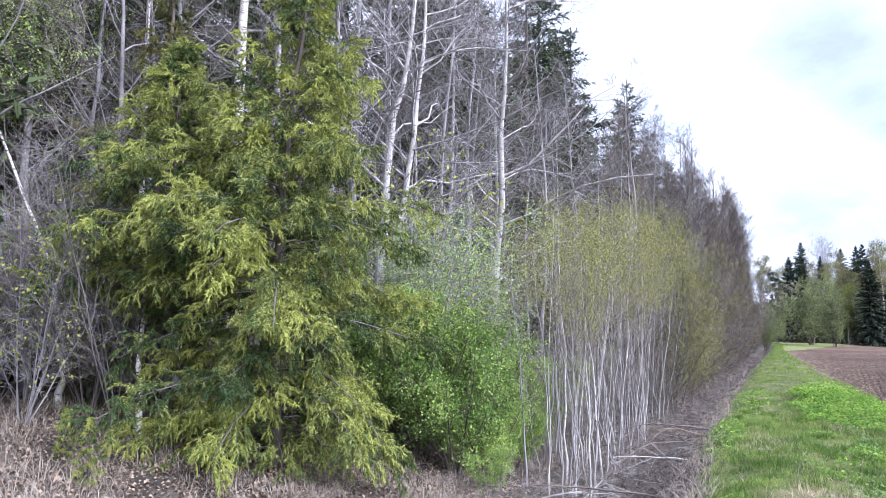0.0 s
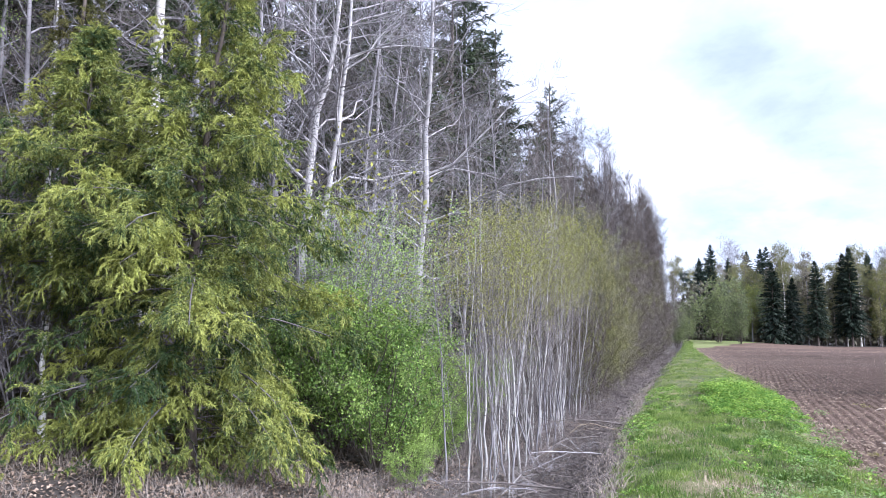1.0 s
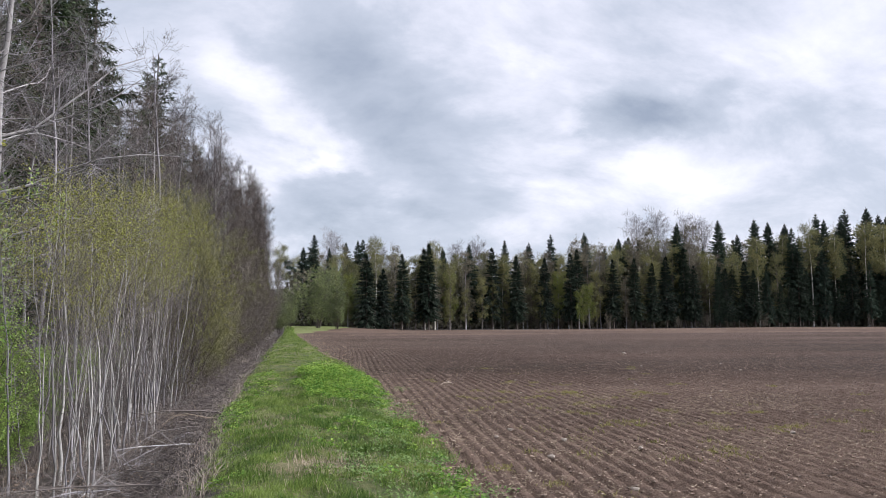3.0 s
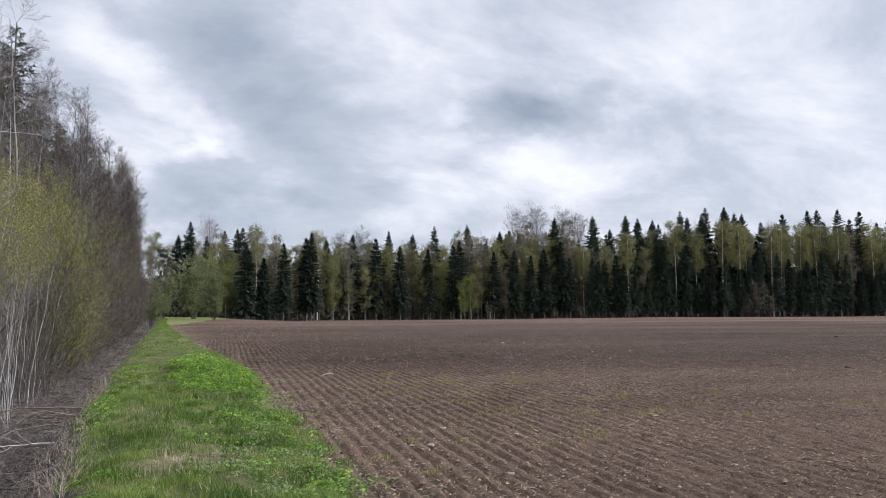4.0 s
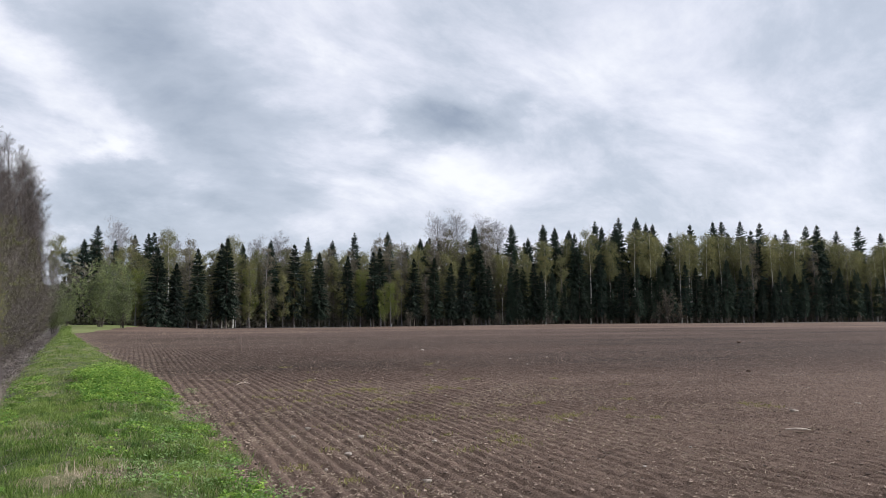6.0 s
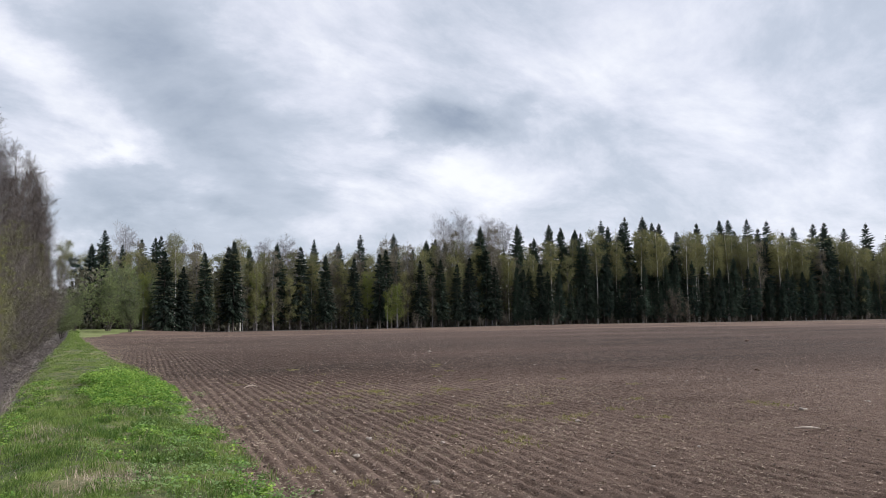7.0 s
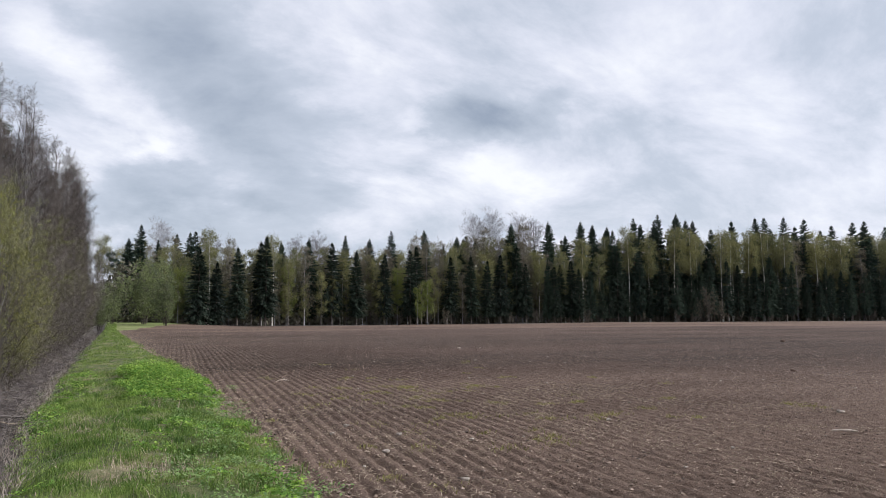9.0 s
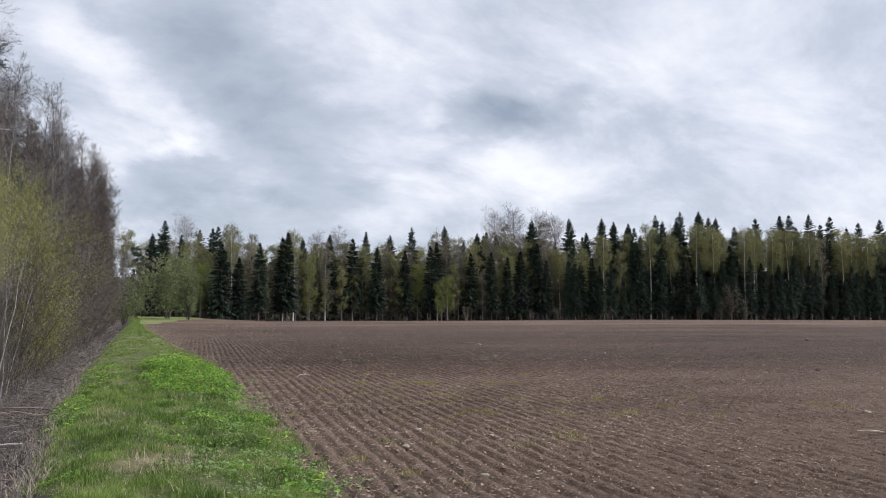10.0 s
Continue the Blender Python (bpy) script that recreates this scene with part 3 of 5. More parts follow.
def spruce(rng, name, height, radius, needle, label, whorls=26, per=6, sprays=7, droop=-0.35, clear=0.12, blade=(0.42, 0.13), per_blade=4, main=6, bend=4, power=0.9, least=0.16):
    """A spruce: straight trunk, whorls of drooping boughs, hanging sprays of needles."""
    top = new(name)
    g = Geo()
    P, R = trunk_line(rng, [(0, 0, 0), (0.05, 0.0, height * 0.5), (0, 0, height)], 0.010 * height, 10, 0.012)
    g.tubes(P, R, 6)
    part("trunk", g, M_BARK_DARK, top, smooth=True)
    n = whorls * per
    u = clear + (0.985 - clear) * (np.repeat(np.arange(whorls), per) + rng.uniform(-0.3, 0.6, n)) / whorls
    u = np.clip(u, clear, 0.985)
    base, _, rad = along(P, R, u, np.zeros(n, int))
    az = rng.uniform(0, 2 * np.pi, n)
    v = (u - clear) / (1 - clear)
    ragged = np.repeat(rng.uniform(0.72, 1.12, whorls), per)
    L = radius * (np.minimum(0.55 + v * 3, 1.0) * (1 - v) ** power + 0.015) * rng.uniform(0.7, 1.15, n) * ragged
    way = np.stack([np.cos(az), np.sin(az), np.interp(v, [0, 0.6, 0.9, 1], [-0.1, 0.0, 0.5, 1.6])], 1)
    P1, R1 = grow(rng, base, way, L, np.minimum(rad * 0.5, 0.014 * L + 0.004), bend, droop + 0.3 * v, 0.05)
    gb, gn = Geo(), Geo()
    gb.tubes(P1, R1, 3)
    P2, _ = spawn(rng, P1, R1, sprays, 0.12, 1.0, 50, L * 0.36 + 0.04, 0.5, 3, -0.5, 0.12, 0.006, 0.5, 0.75)
    idx = np.repeat(np.arange(n), sprays)
    grade = least + (1 - least) * np.clip(L / (0.6 * radius), 0, 1)
    needles_on(rng, gn, P2, per_blade, blade[0] * grade[idx], blade[1], 0.0, 0.5, 0.3)
    needles_on(rng, gn, P1, main, blade[0] * grade, blade[1], 0.2, 0.6, 0.15)
    top_tip = P[:, -3:]
    needles_on(rng, gn, top_tip, 10, blade[0] * 0.25, blade[1] * 0.3, 0.0, 0.4, -0.4)
    tagged(part("bough_wood", gb, M_BARK_DARK, top), kind="stuff")
    tagged(part("needle_mass", gn, needle, top), kind="stuff")
    return tagged(top, label, "tree")


def far_spruce(rng, height, radius, clear, power, label, boughs=240, up=0.35, ragged=0.25, needle=M_SPRUCE):
    """A spruce seen across the field: a pointed cone of single drooping boughs, each a fan of needle sprays."""
    top = new("far_spruce")
    g = Geo()
    P, R = trunk_line(rng, [(0, 0, 0), (0.06, 0.0, height * 0.5), (0, 0, height)], 0.0095 * height, 10, 0.012)
    g.tubes(P, R, 6)
    part("trunk", g, M_BARK_DARK, top, smooth=True)
    v = np.sort(rng.random(boughs)) ** 0.92
    u = clear + (0.99 - clear) * v
    base, _, rad = along(P, R, u, np.zeros(boughs, int))
    az = np.arange(boughs) * 2.39996 + rng.normal(0, 0.35, boughs)
    tier = 1 + 0.09 * np.sin(u * 2 * np.pi / 0.045 + 0.8 * np.sin(az))
    one_side = 1 + 0.16 * np.sin(az - rng.uniform(0, 6)) * np.sin(u * 9 + rng.uniform(0, 6))
    L = radius * np.minimum(0.62 + v * 2.2, 1.0) * ((1 - v) ** power + 0.025) * rng.uniform(1 - ragged, 1 + 0.5 * ragged, boughs) * tier * one_side
    L = np.minimum(L, 0.10 + 0.42 * height * (1 - u))
    way = np.stack([np.cos(az), np.sin(az), np.interp(v, [0, 0.5, 0.85, 1], [-0.25, 0.02, up, 0.9])], 1)
    P1, R1 = grow(rng, base, way, L, np.minimum(rad * 0.4, 0.012 * L + 0.006), 5, np.interp(v, [0, 0.6, 1], [-0.5, -0.25, 0.2]), 0.04)
    gb, gn = Geo(), Geo()
    gb.tubes(P1, R1, 3)
    # flat side sprays, shorter towards the tip, and curtains that hang from the bough
    for per, flat, fall, reach in ((16, 0.85, 0.25, 0.36), (11, 0.2, 1.2, 0.27)):
        idx = np.repeat(np.arange(boughs), per)
        w = (np.tile(np.arange(per), boughs) + rng.random(boughs * per)) / per
        foot, tan, _ = along(P1, R1, 0.08 + 0.92 * w, idx)
        side = unit(np.cross(tan, np.array([0, 0, 1.0]))) * np.where(rng.random(len(w)) < 0.5, 1, -1)[:, None]
        d = unit(tan * 0.75 + side * flat * rng.uniform(0.4, 1.2, (len(w), 1)) - np.array([0, 0, fall]) * rng.uniform(0.3, 1.2, (len(w), 1)))
        d = unit(d + np.array([0, 0, 0.5 * fall]) * np.clip((v[idx, None] - 0.6) / 0.4, 0, 1))
        ln = (reach * L[idx] * (1.15 - 0.8 * w) * rng.uniform(0.6, 1.25, len(w)) + 0.10)[:, None]
        across = unit(np.cross(d, rng.normal(0, 0.5, d.shape) + np.array([0, 0, 1.0]) * (1 - flat) + side * 0.2))
        wd = np.minimum(0.20 * ln + 0.03, 0.14)
        gn.tris(np.stack([foot - across * wd, foot + across * wd, foot + d * ln], 1))
    needles_on(rng, gn, P[:, -2:], 16, 0.34, 0.07, 0.3, 0.35, -0.5)
    tagged(part("bough_wood", gb, M_BARK_DARK, top), kind="stuff")
    tagged(part("needle_mass", gn, needle, top), kind="stuff")
    return tagged(top, label, "tree")


def bush(rng, name, stems, height, spread, bark, label, leaf=None, per=4, leaf_size=0.05, sub=10, subsub=6, radius=0.02, twig=None, category="bush", low=0.15, thin=0.0018):
    """A bush of several stems from one foot."""
    top = new(name)
    az = rng.uniform(0, 2 * np.pi, stems)
    tilt = rng.uniform(0.05, 1.0, stems) * spread
    way = np.stack([np.cos(az) * tilt, np.sin(az) * tilt, np.ones(stems)], 1)
    foot = np.stack([np.cos(az), np.sin(az), np.zeros(stems)], 1) * rng.uniform(0, 0.25, (stems, 1)) * height * 0.15
    P, R = grow(rng, foot, way, height * rng.uniform(0.7, 1.1, stems), radius * rng.uniform(0.6, 1.2, stems), 7, 0.15, 0.06, 0.2)
    g2, g3 = Geo(), Geo()
    for i in range(stems):
        g1 = Geo()
        g1.tubes(P[i:i + 1], R[i:i + 1], 5)
        part("stem", g1, bark, top, smooth=True)
    P1, R1 = spawn(rng, P, R, sub, low, 0.98, 45, height * 0.26, 0.5, 4, 0.2, 0.14, 0.010, 0.6)
    g2.tubes(P1, np.maximum(R1, thin), 3)
    P2, R2 = spawn(rng, P1, R1, subsub, 0.15, 1.0, 45, height * 0.10, 0.3, 2, 0.05, 0.2, 0.012, 0.7)
    g2.tubes(P2, np.maximum(R2, thin), 3)
    tagged(part("twig_spray", g2, twig or bark, top), kind="stuff")
    if leaf:
        leaves_on(rng, g3, P2, per, leaf_size)
        tagged(part("foliage", g3, leaf, top), kind="stuff")
    return tagged(top, label, category)


def sapling(rng, name, height, leaf_per, label, bark):
    """A thin pale sapling, bare below, with a light crown."""
    top = new(name)
    g1, g2, g3 = Geo(), Geo(), Geo()
    lean = rng.normal(0, 0.05, 2) * height
    P, R = trunk_line(rng, [(0, 0, 0), (lean[0] * 0.2, lean[1] * 0.2, height * 0.4), (lean[0], lean[1], height)], 0.0038 * height * rng.uniform(0.55, 1.7), 10, 0.026)
    g1.tubes(P, R, 5)
    P0, R0 = spawn(rng, P, R, 14, 0.34, 0.80, 36, height * 0.20, 0.45, 4, 0.35, 0.1, 0.006, 0.6)
    g2.tubes(P0, np.maximum(R0, 0.002), 3)
    P1, R1 = spawn(rng, P, R, 20, 0.66, 0.99, 46, height * 0.22, 0.45, 4, 0.35, 0.1, 0.008, 0.6)
    P2, R2 = spawn(rng, P1, R1, 6, 0.2, 1.0, 40, height * 0.075, 0.3, 2, 0.1, 0.18, 0.012, 0.7)
    g2.tubes(P1, np.maximum(R1, 0.002), 3)
    g2.tubes(P2, np.maximum(R2, 0.0016), 3)
    leaves_on(rng, g3, P2[len(P2) * 2 // 5:], leaf_per + 3, 0.034, 0.1, 0.0, 0.65, 0.05)
    part("stem", g1, bark, top, smooth=True)
    tagged(part("twig_spray", g2, M_TWIG_DARK, top), kind="stuff")
    tagged(part("foliage", g3, M_BUD, top), kind="stuff")
    return tagged(top, label, "sapling", "saplings along the ditch")


def young_spruce(rng, label, needle, H=7.2, wide=1.0, n=150, bends=((0, 0, 0), (-0.1, 0, 2.5), (0.05, 0.0, 4.6), (0.32, 0.22, 7.2)), dense=1.0, girth=0.085, lowest=0.03):
    """A young spruce beside the ditch: every bough is a part that carries its own needles."""
    top = new("young_spruce")
    g = Geo()
    P, R = trunk_line(rng, bends, girth, 16, min(0.02, girth * 0.25))
    g.tubes(P, R, 8)
    part("trunk", g, M_BARK_DARK, top, smooth=True)
    u = lowest + (0.985 - lowest) * np.linspace(0, 1, n) ** 1.15 + rng.normal(0, 0.006, n)
    base, _, rad = along(P, R, u, np.zeros(n, int))
    az = np.arange(n) * 2.39996 + rng.normal(0, 0.3, n)
    L = wide * np.interp(u, [0.03, 0.15, 0.4, 0.55, 0.72, 0.88, 1.0], [1.75, 2.1, 2.1, 1.65, 0.85, 0.48, 0.2]) * rng.uniform(0.45, 1.18, n)
    way = np.stack([np.cos(az), np.sin(az), np.interp(u, [0, 0.5, 1.0], [0.05, 0.25, 0.9])], 1)
    P1, R1 = grow(rng, base, way, L, np.minimum(rad * 0.3, 0.006 * L + 0.003), 7, np.interp(u, [0, 0.12, 0.5, 1], [-0.45, -0.85, -0.65, 0.1]), 0.08)
    for b in range(n):
        gb, gn = Geo(), Geo()
        p, r = P1[b:b + 1], R1[b:b + 1]
        gb.tubes(p, r, 4)
        k = max(5, int(L[b] * 12 * dense))
        # side shoots crowd towards the outer half, the inner bough is bare
        P2, R2 = spawn(rng, p, r, k, 0.16, 1.0, 48, 0.58 * min(1.0, L[b]), 0.45, 4, -0.75, 0.14, 0.006, 0.6, 0.5)
        gb.tubes(P2, np.maximum(R2, 0.0018), 3)
        P3, R3 = spawn(rng, P2, R2, 8, 0.15, 1.0, 42, 0.19, 0.3, 3, -1.5, 0.12, 0.006, 0.6, 0.3)
        needles_on(rng, gn, P3, 26, 0.047, 0.0135, 0.0, 0.5, 0.25)
        needles_on(rng, gn, P2, 34, 0.042, 0.0115, 0.1, 0.55, 0.2)
        bough = part("bough", gb, M_TWIG_MAUVE, top)
        tagged(part("needle_mass", gn, needle, bough), kind="stuff")
    return tagged(top, label, "tree")


def polar(az, dist):
    return dist * math.sin(radians(az)), dist * math.cos(radians(az))


def build_wood():
    rng = np.random.default_rng(11)
    # the spruce by the ditch
    x, y = polar(-37.2, 9.9)
    place(young_spruce(rng, "young spruce with yellow-green drooping needle sprays beside the ditch", M_SPRUCE_NEAR), x, y, None, 0)
    x, y = polar(-45.0, 10.9)
    place(young_spruce(rng, "slender young spruce with bright green needle sprays", M_SPRUCE_NEAR, 5.7, 0.78, 80, ((0, 0, 0), (0.05, 0, 2.0), (-0.1, 0.0, 4.0), (0.0, 0.0, 5.7)), 0.9, 0.07, 0.36), x, y, None, 100)
    x, y = polar(-46.4, 12.4)
    place(young_spruce(rng, "thin young spruce with dull brownish-green needles", M_SPRUCE_DULL, 7.8, 0.62, 60, ((0, 0, 0), (-0.1, 0, 3), (0.1, 0, 5.5), (0, 0, 7.8)), 0.8), x, y, None, 40)

    for az, d, size, turn in ((-49.9, 8.6, 0.28, 30), (-51.5, 9.6, 0.24, 90)):
        x, y = polar(az, d)
        place(young_spruce(rng, "small spruce seedling in the dead grass", M_SPRUCE_NEAR, 2.6, 0.30, 26, ((0, 0, 0), (0.02, 0, 1.3), (0.0, 0.0, 2.6)), 0.7, 0.03), x, y, None, turn, size)

    # trees known one by one: foot, then the trunk's bends
    x, y = polar(-20.9, 17.0)
    t = bare_tree(rng, "grey_alder", [[(0, 0, 0), (0.08, 0, 1.6), (0.15, 0, 3.5), (0.34, 0, 5.2), (0.30, 0, 7), (0.48, 0, 9.5), (0.55, 0.1, 13.5)]], 0.13, 30, 3.9, M_BARK_PALE, "tall bare alder with a pale straight trunk", lo=0.2, angle=60, rise=-0.1, limb_thick=0.0085, limb_wob=0.19)
    place(t, x, y)
    x, y = polar(-29.9, 15.2)
    t = bare_tree(rng, "grey_alder", [[(0, 0, 0), (0.15, 0, 3.2), (0.30, 0.0, 6.0), (0.75, 0.1, 7.4), (1.0, 0, 12)],
                                      [(0.05, 0.1, 0.2), (0.35, 0.1, 3.2), (0.75, 0.2, 5.2), (0.95, 0.3, 8.2), (0.9, 0.4, 12)]], 0.125, 24, 3.6, M_BARK_PALE,
                  "forked bare alder with two pale stems", lo=0.28, angle=58, rise=-0.1, limb_thick=0.0085, limb_wob=0.19)
    place(t, x, y)
    x, y = polar(-40.6, 15.0)
    t = bare_tree(rng, "old_birch", [[(0, 0, 0), (-0.1, 0, 4), (-0.05, 0, 8), (0.2, 0, 15)]], 0.19, 20, 3.4, M_BARK_BIRCH, "birch with a thick white trunk behind the spruce", lo=0.4)
    place(t, x, y)
    x, y = polar(-52.0, 12.5)
    t = bare_tree(rng, "leaning_birch", [[(0, 0, 0), (0.12, -0.05, 0.6), (0.0, -0.05, 1.4), (-0.35, -0.15, 2.5), (-1.1, -0.4, 4.0), (-2.2, -0.7, 6.2)]], 0.06, 18, 1.7, M_BARK_BIRCH,
                  "slim leaning birch with white bark and hanging twigs", lo=0.2, rise=-0.9, leaf=M_BUD, per=1)
    place(t, x, y)
    x, y = polar(-46.6, 10.8)
    t = bare_tree(rng, "birch_sapling", [[(0, 0, 0), (-0.12, 0, 0.8), (-0.1, 0, 2.0), (-0.3, 0, 4.4)]], 0.05, 12, 1.1, M_BARK_BIRCH, "thin birch with peeling white bark", lo=0.35, leaf=M_BUD, per=1)
    place(t, x, y)

    # bare trees of the wood's edge
    kinds = []
    for k in range(6):
        h = 12.5 + 0.8 * k
        bend = rng.normal(0, 0.3, 4)
        bark = M_TWIG if k % 3 else M_BARK_PALE
        lf = M_WILLOW if k == 5 else None
        kinds.append(bare_tree(rng, "bare_tree", [[(0, 0, 0), (bend[0], bend[1], h * 0.5), (bend[2], bend[3], h)]], 0.070 + 0.008 * k, 24, 2.7, bark,
                               "tall bare tree with fine grey twigs at the wood's edge", twig=(M_TWIG_MAUVE, M_TWIG_DARK)[k % 2], lo=0.20, sub=8, subsub=8, leaf=lf, per=1, leaf_size=0.055, angle=52, rise=0.45, fine=2, thin=0.0042, limb_mat=M_TWIG, shrink=0.4))
    far_kinds = []
    for k in range(6):
        h = 13.2 + 0.6 * k
        bend = rng.normal(0, 0.35, 4)
        lf = (None, M_WILLOW, None, M_WILLOW, None, None)[k]
        tw = (M_TWIG_HEDGE, M_TWIG_HEDGE, M_TWIG_HEDGE, M_TWIG_HEDGE, M_TWIG_MAUVE, M_TWIG_HEDGE)[k]
        far_kinds.append(bare_tree(rng, "feathery_tree", [[(0, 0, 0), (bend[0], bend[1], h * 0.5), (bend[2], bend[3], h)]], 0.085, 36, 2.5, tw,
                                   ("feathery grey-brown tree of the wood's edge in early spring", "feathery tree of the wood's edge with olive buds")[lf is not None], twig=tw,
                                   lo=0.14, sub=8, subsub=7, leaf=lf, per=7, leaf_size=0.046, leaf_top=0.62, angle=32, rise=0.8, fine=2, thin=0.0047, limb_mat=tw, shrink=0.5, split=False, fringe=True, jitter=0.07))
    placed = set()
    spots = []
    for yy in np.concatenate([np.arange(9, 33, 2.1), np.arange(33, 118, 1.6)]):
        line = float(np.interp(yy, [0, 20, 36, 50, 80, 112], [-8.6, -7.4, -6.3, -5.5, -4.4, -4.0]))
        spots.append((line + rng.normal(0, 0.5), yy + rng.normal(0, 0.5)))
        if 15 < yy < 33:
            spots.append((line + 1.1 + rng.normal(0, 0.4), yy + rng.normal(0, 0.6)))
        if yy < 95:
            spots.append((line - 2.6 + rng.normal(0, 0.6), yy + rng.normal(0, 0.7)))
    for i, (px, py) in enumerate(spots):
        k = kinds[i % 6]
        sz = float(np.interp(py, [0, 18, 30, 42, 60, 85, 115], [0.95, 0.86, 0.72, 0.80, 1.0, 1.14, 1.18]) * rng.uniform(0.80, 1.12))
        if py > 33:
            q = int(rng.choice([1, 3] if math.sin(py * 0.21 + 0.6) > 0.35 else [0, 2, 4, 5]))
            k = far_kinds[q]
            if q in placed:
                repeat(k, px, py, rng.uniform(0, 360), sz)
            else:
                placed.add(q)
                place(k, px, py, None, rng.uniform(0, 360), sz)
        elif i < 6:
            place(k, px, py, None, rng.uniform(0, 360), sz)
        else:
            repeat(k, px, py, rng.uniform(0, 360), sz)

    for az, d, sz in ((-47.5, 15.5, 0.85), (-50.0, 13.2, 0.75), (-51.8, 16.0, 0.9), (-54.0, 14.2, 0.8), (-56.5, 13.2, 0.8), (-44.5, 14.0, 0.8), (-58.5, 15.0, 0.9)):
        repeat(kinds[int(d * 2) % 6], *polar(az, d), rng.uniform(0, 360), sz)

    # dark spruces inside the wood
    darks = [spruce(rng, "spruce", 15.5 + 0.8 * k, 2.9 + 0.2 * k, M_SPRUCE_MID, "dark spruce standing inside the wood", 30, 7, 9, clear=0.04, blade=(0.32, 0.10), per_blade=6, power=0.6) for k in range(3)]
    near_dark = spruce(rng, "spruce", 14.0, 2.5, M_SPRUCE_MID, "dark spruce just inside the wood", 28, 6, 9, clear=0.05, blade=(0.095, 0.024), per_blade=15, main=16)
    first = [True]
    plain = spruce(rng, "spruce", 16.0, 3.3, M_SPRUCE_MID, "dark spruce deep inside the wood", 24, 7, 7, clear=0.03, blade=(0.45, 0.16), per_blade=5, main=6, bend=3, power=0.7)
    deep = [True]
    n = 0
    for px0, step in ((-10.6, 2.3), (-14.2, 2.6), (-18.0, 3.0), (-22.5, 3.6)):
        for yy in np.arange(-9.0, 105 if px0 > -12 else (60 if px0 > -16 else 36), step):
            px, py = px0 + rng.normal(0, 0.7), yy + rng.normal(0, 0.8)
            if px0 > -12 and yy > 45:
                px += float(np.interp(yy, [45, 100], [1.5, 3.2]))
            if px0 < -16:
                if deep:
                    deep.clear()
                    place(plain, px, py, None, 0, 1.0)
                else:
                    repeat(plain, px, py, rng.uniform(0, 360), rng.uniform(0.9, 1.25))
                continue
            if yy < 17 and px0 > -12:
                px -= 1.0
                if first:
                    first.clear()
                    place(near_dark, px, py, None, 0, 1.0)
                else:
                    repeat(near_dark, px, py, rng.uniform(0, 360), rng.uniform(0.8, 1.1))
                continue
            if n < 3:
                place(darks[n], px, py, None, rng.uniform(0, 360), rng.uniform(0.8, 1.1))
            else:
                repeat(darks[n % 3], px, py, rng.uniform(0, 360), rng.uniform(0.85, 1.15) * float(np.interp(py, [14, 36, 60, 105], [1.15, 1.08, 0.9, 0.85])))
            n += 1

    # saplings along the ditch
    kinds = [sapling(rng, "sapling", 4.6 + 0.25 * k, 5 + k % 3, ("thin pale sapling with small yellow-green leaves", "thin dark grey sapling with small yellow-green leaves")[k in (2, 5)], M_TWIG if k in (2, 5) else M_STEM) for k in range(7)]
    n = 0
    for yy in 9.6 + 17.4 * (np.arange(130) / 130) ** 1.15:
        line = float(np.interp(yy, [9, 18, 27], [-2.35, -2.6, -2.9]))
        px, py = line - abs(rng.normal(0, 0.62)), yy + rng.normal(0, 0.2)
        sz = float(np.interp(yy, [9.5, 13, 18, 24], [0.66, 0.74, 0.86, 0.95])) * rng.uniform(0.7, 1.12)
        if px / py < -0.30 and n % 5:
            py = -px / rng.uniform(0.19, 0.29)
        if n < 7:
            place(kinds[n], px, py, None, rng.uniform(0, 360), sz)
        else:
            repeat(kinds[n % 7], px, py, rng.uniform(0, 360), sz, rng.normal(0, 6.5))
        n += 1

    # leafy green bushes behind the spruce
    cherry = bush(rng, "bird_cherry", 12, 2.2, 0.8, M_BARK_DARK, "bird cherry bush full of fresh green leaves", M_CHERRY, 11, 0.042, 13, 8, 0.018)
    cherry2 = bush(rng, "bird_cherry", 9, 4.2, 0.45, M_TWIG, "tall bird cherry with fresh pale green leaves", M_CHERRY_PALE, 6, 0.05, 16, 8, 0.022)
    place(cherry, *polar(-23.4, 10.5), None, 0, 0.98)
    for az, d, s in ((-26.5, 11.3, 1.05), (-24.6, 12.2, 1.2), (-22.3, 12.4, 1.0), (-28.8, 12.0, 0.9)):
        repeat(cherry, *polar(az, d), rng.uniform(0, 360), s)
    place(cherry2, *polar(-24.5, 14.0), None, 0, 1.0)
    for az, d, s in ((-22.3, 12.8, 0.9), (-27.0, 12.6, 0.85), (-25.6, 12.0, 0.75), (-28.6, 13.4, 0.8), (-20.5, 15.6, 0.75)):
        repeat(cherry2, *polar(az, d), rng.uniform(0, 360), s)

    for px, py, sz in ((-3.9, 9.9, 0.62), (-3.7, 10.8, 0.45), (-4.2, 11.6, 0.7), (-3.9, 13.0, 0.55), (-3.4, 9.0, 0.30), (-4.3, 15.0, 0.7)):
        repeat(cherry, px, py, rng.uniform(0, 360), sz)

    leafy = bush(rng, "bird_cherry", 7, 8.8, 0.14, M_BARK_DARK, "tall bird cherry in pale green leaf deep in the wood", M_CHERRY_PALE, 18, 0.05, 17, 10, 0.04, category="tree", low=0.5)
    place(leafy, *polar(-57.6, 15.0), None, 0, 1.0)
    repeat(leafy, *polar(-61.5, 14.5), 120, 1.05)

